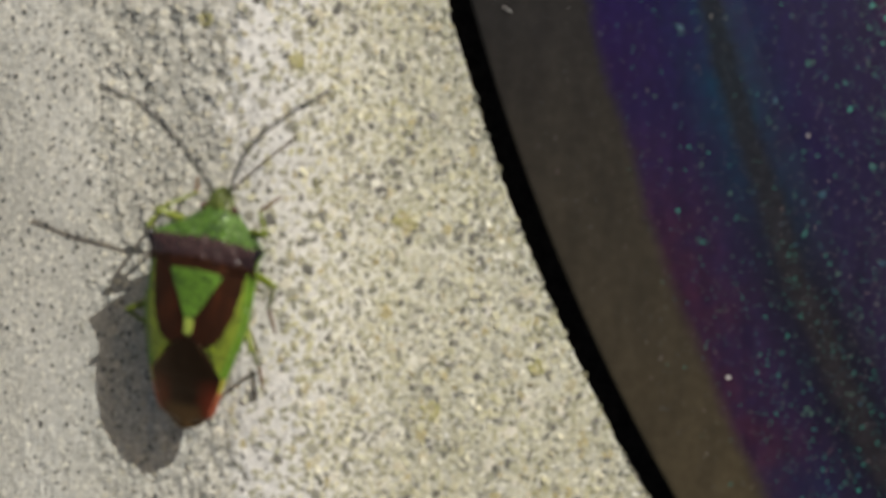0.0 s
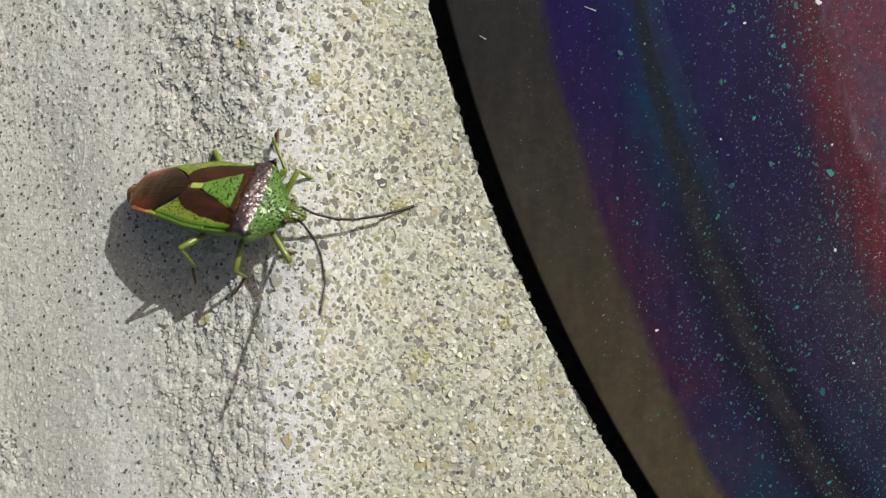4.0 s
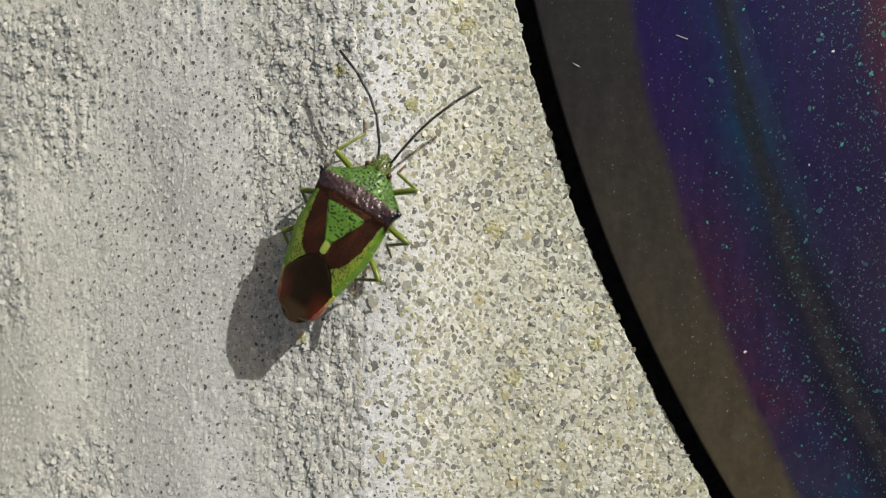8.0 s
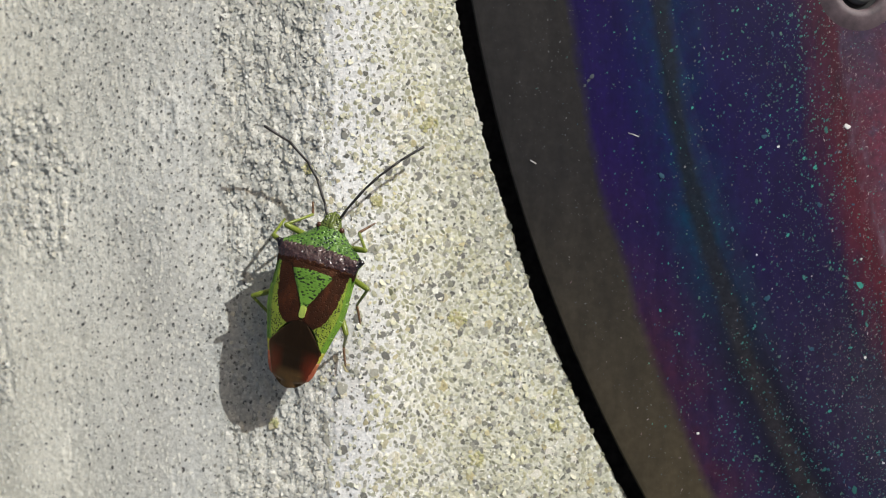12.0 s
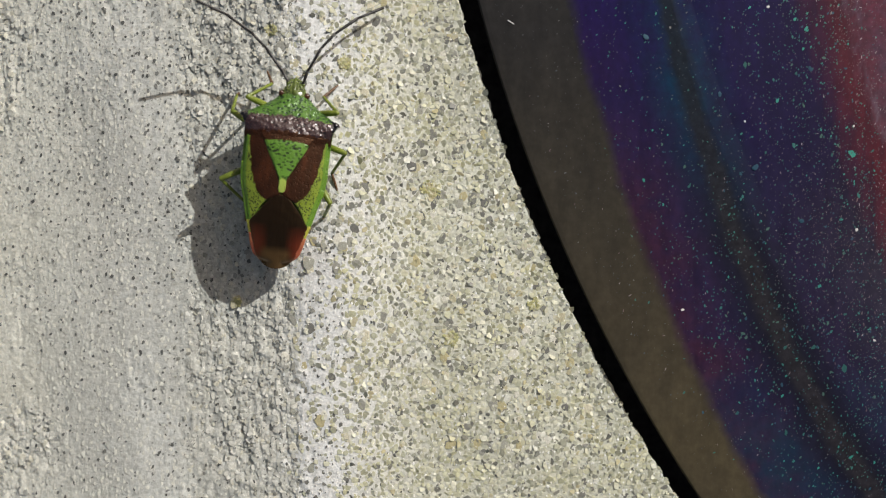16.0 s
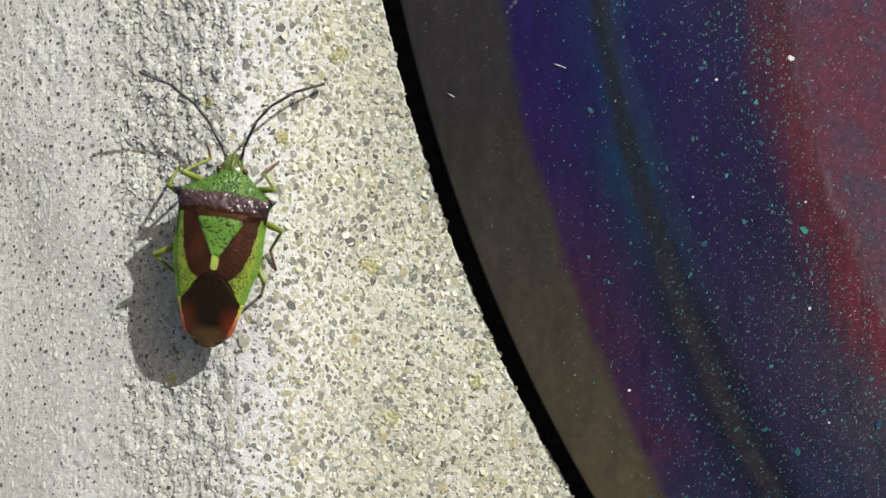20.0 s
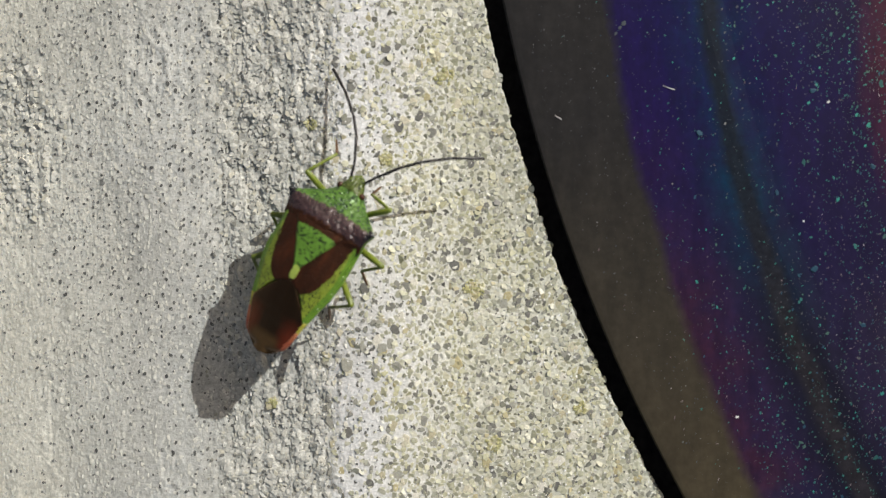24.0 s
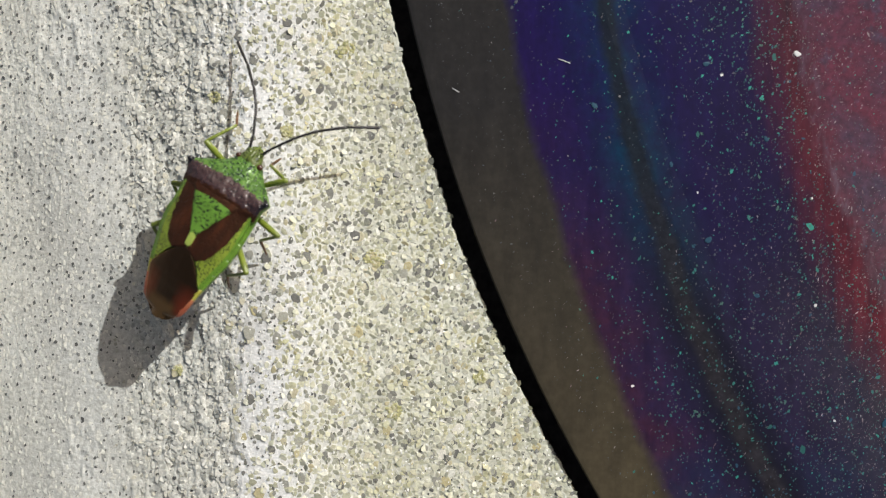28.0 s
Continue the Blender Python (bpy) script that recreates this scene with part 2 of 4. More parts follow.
    body = n.mix(n.sums("MULTIPLY", foot, 0.75), body, (0.0070, 0.0330, 0.0560))
    line = n.fade(beside, 0.0011, 0.0004)
    worn_line = n.mix(1.0, n.mix(n.fade(n.axis(1), -0.010, 0.010), (0.0225, 0.0205, 0.0235), (0.0105, 0.0165, 0.0180)), n.ramp(n.noise(1300, 4, 0.75), [(0.32, (0.5, 0.5, 0.52)), (0.68, (1.5, 1.5, 1.45))]), "MULTIPLY")
    body = n.mix(n.sums("MULTIPLY", line, 0.85), body, worn_line)
    inner = n.sums("ADD", n.sums("SUBTRACT", 63.2 * MM, n.radius(88.7 * MM, 22.2 * MM)), wobble)
    grainy = n.sums("MULTIPLY", n.sums("SUBTRACT", n.noise(330, 4, 0.65, at=n.scaled(1.6, 0.4, 1.0)), 0.5), 0.0030)
    lip = n.sums("ADD", inner, grainy)
    rust = n.ramp(n.noise(420, 4, 0.7, at=n.scaled(2.4, 0.4, 1.0)), [(0.3, (0.044, 0.012, 0.020)), (0.5, (0.098, 0.015, 0.023)), (0.7, (0.128, 0.026, 0.034))])
    rust = n.mix(n.sums("MULTIPLY", n.fade(n.axis(1), -0.0105, -0.0190), 0.85), rust, n.ramp(n.noise(520, 4, 0.7, at=n.scaled(2.4, 0.5, 1.0)), [(0.3, (0.030, 0.024, 0.030)), (0.5, (0.062, 0.048, 0.054)), (0.7, (0.098, 0.072, 0.076))]))
    mauve = n.ramp(n.noise(190, 5, 0.65), [(0.28, (0.060, 0.052, 0.074)), (0.44, (0.112, 0.048, 0.064)), (0.58, (0.155, 0.034, 0.048)), (0.66, (0.100, 0.066, 0.084)), (0.76, (0.150, 0.088, 0.104))])
    mauve = n.mix(n.sums("MULTIPLY", n.fade(n.noise(150, 3), 0.64, 0.72), 0.6), mauve, (0.030, 0.026, 0.085))
    streaky = n.noise(700, 4, 0.7, at=n.scaled(2.2, 0.35, 1.0))
    ash = n.ramp(streaky, [(0.3, (0.040, 0.037, 0.047)), (0.55, (0.070, 0.062, 0.070)), (0.75, (0.104, 0.070, 0.078))])
    mauve = n.mix(n.sums("MULTIPLY", n.fade(n.axis(1), 0.004, -0.009), 0.9), mauve, ash)
    mauve = n.mix(1.0, mauve, n.ramp(n.noise(1900, 3, 0.7), [(0.3, (0.7, 0.7, 0.7)), (0.7, (1.3, 1.3, 1.3))]), "MULTIPLY")
    body = n.mix(n.fade(lip, -0.0025, 0.0004), body, rust)
    body = n.mix(n.fade(lip, 0.0009, 0.0030), body, mauve)
    seam = n.sums("MULTIPLY", n.fade(n.sums("ABSOLUTE", n.sums("SUBTRACT", lip, 0.0019)), 0.0007, 0.0001), n.fade(n.noise(900, 4, 0.7, at=n.scaled(1.6, 0.5, 1.0)), 0.42, 0.66))
    body = n.mix(n.sums("MULTIPLY", seam, 0.5), body, (0.19, 0.155, 0.17))
    # iridescent sheen put into the colour: darker and bluer towards the top
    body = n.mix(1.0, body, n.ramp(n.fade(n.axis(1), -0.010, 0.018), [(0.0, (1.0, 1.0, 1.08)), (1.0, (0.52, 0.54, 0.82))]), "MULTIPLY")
    bound = n.sums("ADD", n.sums("SUBTRACT", n.radius(125.7 * MM, 35.08 * MM), 120.83 * MM), wobble)
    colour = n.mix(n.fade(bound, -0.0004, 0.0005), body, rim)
    flecks = n.ramp(fine, [(0.35, (0.80, 0.80, 0.80)), (0.7, (1.05, 1.05, 1.05))])
    n.link(n.sums("ADD", n.sums("MULTIPLY", n.noise(300, 5, 0.65), 0.4), 0.3), n.bsdf.inputs["Roughness"])
    n.bump(n.noise(900, 3), 0.00003, 0.5)
    return n.done(n.mix(1.0, colour, flecks, "MULTIPLY"))


def flake(name, stops, rough, metal):
    n = Nodes(name, rough=rough, metal=metal)
    return n.done(n.ramp(n.island(), stops, step=True))


GLAZE = glaze()


def plain(name, low, high, rough):
    n = Nodes(name, rough=rough)
    return n.done(n.ramp(n.noise(900, 4, 0.65), [(0.3, low), (0.7, high)]))


STUD = plain("dull_grey_stud", (0.05, 0.048, 0.045), (0.11, 0.105, 0.10), 0.6)
BOSS = plain("black_boss", (0.010, 0.009, 0.010), (0.028, 0.026, 0.027), 0.6)
COLLAR = plain("dusty_mauve_collar", (0.045, 0.030, 0.036), (0.13, 0.09, 0.10), 0.6)
DARK = plain("black_groove", (0.004, 0.004, 0.004), (0.008, 0.008, 0.008), 0.8)
TEAL = flake("teal_flakes", [(0.0, (0.015, 0.10, 0.09)), (0.30, (0.026, 0.16, 0.14)), (0.45, (0.012, 0.06, 0.10)), (0.68, (0.055, 0.13, 0.105)), (0.86, (0.03, 0.26, 0.205))], 0.4, 0.2)
DUST = flake("pale_dust", [(0.0, (0.085, 0.09, 0.095)), (0.5, (0.05, 0.06, 0.075)), (0.9, (0.19, 0.19, 0.19))], 0.8, 0.0)
GRIT = flake("pale_grit", [(0.0, (0.22, 0.18, 0.19)), (0.4, (0.15, 0.10, 0.11)), (0.8, (0.36, 0.32, 0.33))], 0.8, 0.0)
CRUMB = flake("white_crumb", [(0.0, (0.75, 0.75, 0.73)), (0.5, (0.62, 0.61, 0.60))], 0.8, 0.0)


# ---- materials: insect ----
def cuticle(name, base, dots=None, size=3300.0, level=0.30, rough=0.32, relief=0.00003, lighter=None, spec=0.5, tall=1.0, waves=0.5, metal=0.0):
    """Shiny skin with round punctures."""
    n = Nodes(name, rough=rough, spec=spec, metal=metal)
    pits = n.cells(size, at=n.scaled(1.0, tall, 1.0))
    shade = n.noise(700, 4, 0.6)
    colour = n.ramp(shade, [(0.3, tuple(c * 0.72 for c in base)), (0.7, lighter or tuple(min(1.0, c * 1.25) for c in base))])
    if dots:
        patch = n.sums("MULTIPLY", n.fade(pits, level + 0.06, level - 0.03), n.fade(n.noise(1500, 2), 0.36, 0.50))
        colour = n.mix(patch, colour, dots)
    dents = n.fade(pits, 0.0, level + 0.12)
    n.bump(n.sums("ADD", dents, n.sums("MULTIPLY", n.noise(2300, 3, 0.6), waves * 2.0)), relief, 0.9)
    n.link(n.sums("ADD", n.sums("MULTIPLY", n.noise(1700, 3), 0.3), rough - 0.15), n.bsdf.inputs["Roughness"])
    return n.done(colour)


GREEN = cuticle("green_cuticle", (0.115, 0.225, 0.022), dots=(0.035, 0.08, 0.012), size=5600, level=0.20, rough=0.34)
SHIELD = cuticle("pitted_green_cuticle", (0.115, 0.245, 0.030), dots=(0.008, 0.014, 0.004), size=3300, level=0.40, rough=0.38, tall=1.7)
FRONT = cuticle("front_green_cuticle", (0.052, 0.125, 0.020), dots=(0.006, 0.020, 0.012), size=3600, level=0.38, rough=0.30, relief=0.00007, lighter=(0.115, 0.235, 0.040), spec=0.45, tall=1.3, metal=0.12)
YELLOWGREEN = cuticle("yellow_green_cuticle", (0.205, 0.270, 0.030), dots=(0.028, 0.034, 0.006), size=6600, level=0.40)
TIP = cuticle("pale_green_cuticle", (0.33, 0.42, 0.08), relief=0.00001)
MARGIN = cuticle("yellow_margin", (0.38, 0.36, 0.05), relief=0.00001, rough=0.35)


def wing_brown():
    n = Nodes("red_brown_cuticle", rough=0.45, spec=0.5)
    n.bsdf.inputs["Specular Tint"].default_value = (1.0, 0.60, 0.36, 1.0)
    pits = n.cells(5600)
    streak = n.noise(420, 4, 0.6, at=n.scaled(3.0, 1.2, 1.0))
    colour = n.ramp(streak, [(0.32, (0.012, 0.005, 0.003)), (0.52, (0.028, 0.009, 0.005)), (0.72, (0.060, 0.018, 0.008))])
    colour = n.mix(n.sums("MULTIPLY", n.fade(pits, 0.30, 0.20), 0.7), colour, (0.012, 0.005, 0.004))
    n.bump(n.fade(pits, 0.0, 0.4), 0.00003, 0.8)
    return n.done(colour)


BROWN = wing_brown()
RIDGE = cuticle("bronze_cuticle", (0.050, 0.022, 0.021), dots=(0.010, 0.004, 0.004), size=3000, level=0.30, rough=0.27, relief=0.00005, spec=1.0, waves=0.9, metal=0.18, lighter=(0.055, 0.028, 0.029))
BLACK = cuticle("black_cuticle", (0.010, 0.009, 0.012), rough=0.25, relief=0.00004)
EYE = cuticle("brown_eye", (0.06, 0.022, 0.012), rough=0.25, relief=0.00001, size=9000)


def wing_film():
    n = Nodes("dark_wing_film", rough=0.40, spec=0.7)
    n.bsdf.inputs["Specular Tint"].default_value = (1.0, 0.66, 0.34, 1.0)
    n.bsdf.inputs["Sheen Weight"].default_value, n.bsdf.inputs["Sheen Roughness"].default_value = 0.6, 0.35
    n.bsdf.inputs["Sheen Tint"].default_value = (0.80, 0.42, 0.20, 1.0)
    y, side = n.axis(1), n.sums("ABSOLUTE", n.axis(0))
    veins = n.noise(500, 3, 0.6, at=n.scaled(6.0, 1.0, 1.0))
    colour = n.ramp(veins, [(0.35, (0.0022, 0.0011, 0.0009)), (0.65, (0.006, 0.0026, 0.002))])
    red = n.sums("MULTIPLY", n.fade(side, 0.0006, 0.0015), n.fade(y, -0.0074, -0.0088))
    colour = n.mix(n.sums("MULTIPLY", red, 0.8), colour, (0.13, 0.017, 0.008))
    colour = n.mix(n.sums("MULTIPLY", n.fade(y, -0.0090, -0.0096), n.fade(side, 0.0013, 0.0008)), colour, (0.065, 0.037, 0.015))
    n.bump(veins, 0.00006, 0.6)
    return n.done(colour)


FILM = wing_film()
RED = cuticle("orange_red_margin", (0.42, 0.085, 0.045), rough=0.35, relief=0.00002, lighter=(0.52, 0.20, 0.085))
LEG = cuticle("yellow_green_leg", (0.155, 0.195, 0.026), rough=0.3, relief=0.00001)
FOOT = cuticle("brown_foot", (0.12, 0.06, 0.025), rough=0.45, relief=0.00001)
HORN = cuticle("black_antenna", (0.014, 0.012, 0.012), rough=0.4, relief=0.00001)
FACE = cuticle("olive_head_cuticle", (0.085, 0.115, 0.022), dots=(0.018, 0.024, 0.01), size=4200, level=0.34, rough=0.27, relief=0.00006)


# ---- mesh helpers ----
def part(name, mesh, parent, label=""):
    ob = new(name, mesh)
    ob.parent = parent
    return tagged(ob, label)


def grown(name, verts, faces, mats, pick=None, smooth=True):
    """A mesh in millimetres; pick gives a face's material from its centre."""
    mesh = bpy.data.meshes.new(name)
    mesh.from_pydata([(x * MM, y * MM, z * MM) for x, y, z in verts], [], faces)
    for m in mats:
        mesh.materials.append(m)
    if pick:
        mesh.polygons.foreach_set("material_index", [pick(*(p.center / MM)) for p in mesh.polygons])
    mesh.polygons.foreach_set("use_smooth", [smooth] * len(mesh.polygons))
    mesh.update()
    bm = bmesh.new()
    bm.from_mesh(mesh)
    bmesh.ops.recalc_face_normals(bm, faces=bm.faces)
    bm.to_mesh(mesh)
    bm.free()
    return mesh


def line(points):
    """A smooth curve through (at, value) points that does not overshoot them."""
    xs, ys = np.array([p[0] for p in points], float), np.array([p[1] for p in points], float)
    h, d = np.diff(xs), np.diff(ys) / np.diff(xs)
    slope = np.zeros(len(xs))
    for k in range(1, len(xs) - 1):
        if d[k - 1] * d[k] > 0:
            a, b = 2 * h[k] + h[k - 1], h[k] + 2 * h[k - 1]
            slope[k] = (a + b) / (a / d[k - 1] + b / d[k])
    slope[0], slope[-1] = d[0], d[-1]

    def value(v):
        v = min(max(v, xs[0]), xs[-1])
        k = min(int(np.searchsorted(xs, v, side="right")) - 1, len(h) - 1)
        t = (v - xs[k]) / h[k]
        return float(ys[k] * (1 + 2 * t) * (1 - t) ** 2 + slope[k] * h[k] * t * (1 - t) ** 2 + ys[k + 1] * t * t * (3 - 2 * t) + slope[k + 1] * h[k] * t * t * (t - 1))

    return value


def tube(rows, sides=10, squash=1.0):
    """Rings round the y axis: rows of (y, radius, z offset)."""
    verts, faces = [], []
    for y, r, z in rows:
        verts += [(r * math.cos(2 * math.pi * i / sides), y, z + squash * r * math.sin(2 * math.pi * i / sides)) for i in range(sides)]
    for k in range(len(rows) - 1):
        for i in range(sides):
            a, b = k * sides + i, k * sides + (i + 1) % sides
            faces.append((a, b, b + sides, a + sides))
    faces += [tuple(range(sides))[::-1], tuple(range(len(verts) - sides, len(verts)))]
    return verts, faces


# ---- the concrete edge ----
PROFILE_X = [-51, -50, -47, -42, -36, -31, -27, -21, -16, -13, -10.5, -8.5, -6, -3, 20]
PROFILE_Z = [-40, -15, -9.0, -6.8, -4.8, -3.2, -2.0, -1.3, -0.25, 0.45, 0.75, 0.75, 0.25, 0, 0]
EDGES = np.arange(-60.0, 40.0, 0.1)
SMOOTHED = np.convolve(np.interp(EDGES, PROFILE_X, PROFILE_Z), np.hanning(61) / np.hanning(61).sum(), mode="same")
HOLE_R = 129.55
rng = np.random.default_rng(7)


def value_noise(x, y, step_x, step_y, seed):
    """Smooth noise from -1 to 1 on arrays of millimetres."""
    grid = np.random.default_rng(seed).uniform(-1, 1, (257, 257))
    u, v = x / step_x, y / step_y
    i, j = np.floor(u).astype(int), np.floor(v).astype(int)
    a, b = u - i, v - j
    a, b = a * a * (3 - 2 * a), b * b * (3 - 2 * b)
    g = lambda p, q: grid[p % 257, q % 257]
    return (g(i, j) * (1 - a) + g(i + 1, j) * a) * (1 - b) + (g(i, j + 1) * (1 - a) + g(i + 1, j + 1) * a) * b


# broken patches: middle, half widths, depth
SCABS = ((-25.6, -18.6, 1.9, 2.5, 0.9), (-36.5, -24.5, 3.2, 3.6, 0.7), (-38.5, 7.0, 3.5, 7.0, 0.7), (-20.0, 2.6, 1.0, 1.6, 0.6), (-27.5, 12.5, 2.0, 3.0, 0.5))


def rough_zone(x, y):
    """How broken the surface is, from 0 (worn smooth) to 1."""
    strip = np.interp(x, [-23.6, -21.9, -18, -14.6, -13.4, -12.2], [0.0, 0.7, 0.9, 1.0, 0.5, 0.0])
    strip = strip * (0.70 + 0.45 * np.clip(value_noise(x, y, 2.6, 6.0, 14) + 0.45, 0, 1))
    patch = np.interp(x, [-47, -40, -35, -31], [0.6, 0.5, 0.2, 0.0]) * np.clip(1.6 * value_noise(x, y, 5.0, 9.0, 15) + 0.55, 0, 1)
    upper = np.clip((np.asarray(y, float) + 9.0 + 5.0 * value_noise(x, y, 4.0, 5.0, 16)) / 14.0, 0, 1) * np.interp(x, [-47, -40, -22, -18], [0.3, 1.0, 1.0, 0.0])
    scabs = sum(h * np.exp(-(((x - cx) / rx) ** 2 + ((y - cy) / ry) ** 2) ** 2) for cx, cy, rx, ry, h in SCABS)
    scabs = scabs * np.clip(0.75 + 0.9 * value_noise(x, y, 0.9, 1.6, 18), 0, 1.2)
    return np.clip(strip + patch + scabs + 0.24 * upper, 0, 1)


def relief(x, y):
    """Height of the concrete in millimetres."""
    x, y = np.asarray(x, float), np.asarray(y, float)
    z = np.interp(x, EDGES, SMOOTHED)
    r = rough_zone(x, y)
    ridged = 1.0 - 2.0 * np.abs(value_noise(x, y, 0.42, 1.7, 1))
    z = z + r * (0.07 * ridged + 0.06 * value_noise(x, y, 0.27, 0.36, 2) + 0.13 * value_noise(x, y, 0.55, 0.85, 9) + 0.10 * value_noise(x, y, 1.3, 2.4, 6))
    z = z + 0.12 * value_noise(x, y, 5.0, 9.0, 3) + np.interp(x, [-14, -11], [0.016, 0.008]) * value_noise(x, y, 0.2, 0.24, 4)
    left = np.interp(x, [-44, -34, -20, -13, -9], [0.4, 0.5, 1, 0.6, 0])
    z = z + left * (0.030 * value_noise(x, y, 0.8, 5.0, 5) + 0.012 * value_noise(x, y, 0.30, 1.0, 8))
    return z


def sheet(name, xs, ys, depth):
    gx, gy = np.meshgrid(xs, ys)
    gz = relief(gx, gy)
    # the round recess that holds the cover
    away = np.hypot(gx - EDGE_X / MM, gy - EDGE_Y / MM)
    edge = away - HOLE_R + 0.13 * value_noise(gx, gy, 0.6, 0.6, 11) + 0.07 * value_noise(gx, gy, 0.3, 0.3, 12)
    near = np.where(np.abs(edge) < 0.085, edge / away, 0.0)
    gx, gy = gx - near * (gx - EDGE_X / MM), gy - near * (gy - EDGE_Y / MM)
    gz = np.where(edge < -0.085, -4.0, gz - np.interp(edge, [-0.09, 0.0, 0.25], [0.10, 0.08, 0.0]))
    gz[:, 0] = -depth
    gz[:, -1] = -depth
    gz[0, :] = -depth
    gz[-1, :] = -depth
    verts = np.stack([gx, gy, gz], -1).reshape(-1, 3) * MM
    w, h = len(xs), len(ys)
    i = (np.arange(h - 1)[:, None] * w + np.arange(w - 1)[None]).ravel()
    quads = np.stack([i, i + 1, i + 1 + w, i + w], 1)
    return fast_mesh(name, verts, quads)


def fast_mesh(name, verts, faces):
    """A mesh from arrays; all faces have the same number of corners."""
    mesh = bpy.data.meshes.new(name)
    count, sides = faces.shape
    mesh.vertices.add(len(verts))
    mesh.vertices.foreach_set("co", np.ascontiguousarray(verts, dtype=np.float32).ravel())
    mesh.loops.add(count * sides)
    mesh.loops.foreach_set("vertex_index", np.ascontiguousarray(faces, dtype=np.int32).ravel())
    mesh.polygons.add(count)
    mesh.polygons.foreach_set("loop_start", np.arange(0, count * sides, sides, dtype=np.int32))
    mesh.update(calc_edges=True)
    mesh.validate()
    mesh.polygons.foreach_set("use_smooth", np.zeros(len(mesh.polygons), dtype=bool))
    return mesh


def build_ground():
    ground_mesh = bpy.data.meshes.new("ground")
    ground_mesh.from_pydata([(-400, -400, -0.06), (400, -400, -0.06), (400, 400, -0.06), (-400, 400, -0.06)], [], [(0, 1, 2, 3)])
    ground_mesh.materials.append(SOIL)
    tagged(new("ground", ground_mesh), "dry brown soil round the concrete", "ground", kind="structure")
    xs = np.r_[-50.6, -50.5, -49.8, -49, -48, np.arange(-47, 26, 0.12), 27, 30, 40, 90, 180, 300, 300.5]
    ys = np.r_[-250.5, -250, -120, -60, -42, np.arange(-38, 28, 0.12), 31, 45, 70, 130, 250, 250.5]
    mesh = sheet("pavement", xs, ys, 60.0)
    mesh.materials.append(CONCRETE)
    mesh.materials.append(GRIME_SHADE)
    mesh.polygons.foreach_set("use_smooth", [True] * len(mesh.polygons))
    # recess wall and floor take the dirt colour with shade put in
    low = [p.center.z < -0.9 * MM and math.hypot(p.center.x - EDGE_X, p.center.y - EDGE_Y) < (HOLE_R + 0.3) * MM for p in mesh.polygons]
    mesh.polygons.foreach_set("material_index", [int(v) for v in low])
    return tagged(new("pavement", mesh), "pale weathered concrete edge with exposed sand grains", "concrete edge", kind="structure")


def dome(seed, sides=8):
    """An angular, almost flat grain top of radius 1: rings from the rim to the crown."""
    g = np.random.default_rng(seed)
    angle = np.sort(np.linspace(0, 2 * math.pi, sides, endpoint=False) + g.uniform(-0.32, 0.32, sides))
    reach = g.uniform(0.78, 1.10, sides)
    tilt = g.uniform(-0.18, 0.18, 2)
    rings = []
    for r, z in ((1.0, -1.6), (0.98, 0.75), (0.88, 0.95)):
        rr = reach * r * g.uniform(0.97, 1.03, sides)
        x, y = rr * np.cos(angle), rr * np.sin(angle)
        rings.append(np.stack([x, y, z + (tilt[0] * x + tilt[1] * y) * 2.0], 1))
    verts = np.vstack(rings + [np.array([[0, 0, 1.0]])])
    faces = []
    for k in range(2):
        for i in range(sides):
            a, b = k * sides + i, k * sides + (i + 1) % sides
            faces += [(a, b, b + sides), (a, b + sides, a + sides)]
    top = 3 * sides
    faces += [(2 * sides + i, 2 * sides + (i + 1) % sides, top) for i in range(sides)]
    return verts, np.array(faces)


DOMES = [dome(40 + k, 6 + k % 4) for k in range(20)]


def scatter(name, spots, material, parent, label):
    """Many grains in one mesh: rows of x, y, radius, stretch, turn, height, sink."""
    verts, faces, base = [], [], 0
    zs = relief(spots[:, 0], spots[:, 1])
    which = rng.integers(0, len(DOMES), len(spots))
    for (x, y, r, stretch, turn, high, sink), z, k in zip(spots, zs, which):
        v, f = DOMES[k]
        c, s = math.cos(turn), math.sin(turn)
        a, b = v[:, 0] * r * stretch, v[:, 1] * r / stretch
        verts.append(np.stack([x + c * a - s * b, y + s * a + c * b, z + v[:, 2] * high - sink], 1))
        faces.append(f + base)
        base += len(v)
    mesh = fast_mesh(name, np.vstack(verts) * MM, np.vstack(faces))
    mesh.materials.append(material)
    ob = part(name, mesh, parent, label)
    return tagged(ob, kind="stuff")


def sprinkle(x0, x1, pitch, keep, r0, r1, high, sink, y0=-37.5, y1=27.5):
    """Jittered rows of grains over a strip."""
    xs, ys = np.arange(x0, x1, pitch), np.arange(y0, y1, pitch)
    gx, gy = np.meshgrid(xs, ys)
    gx, gy = gx.ravel() + rng.uniform(-0.55, 0.55, gx.size) * pitch, gy.ravel() + rng.uniform(-0.55, 0.55, gx.size) * pitch
    on = (rng.uniform(0, 1, gx.size) < keep) & (np.hypot(gx - EDGE_X / MM, gy - EDGE_Y / MM) > HOLE_R + 0.12)
    gx, gy = gx[on], gy[on]
    n = gx.size
    radius = r0 + (r1 - r0) * rng.beta(1.6, 3.2, n)
    return np.stack([gx, gy, radius, rng.uniform(0.95, 1.40, n), rng.normal(1.45, 0.55, n), high * rng.uniform(0.5, 1.5, n),
                     sink * rng.uniform(0.3, 1.6, n)], 1)


pavement = build_ground()


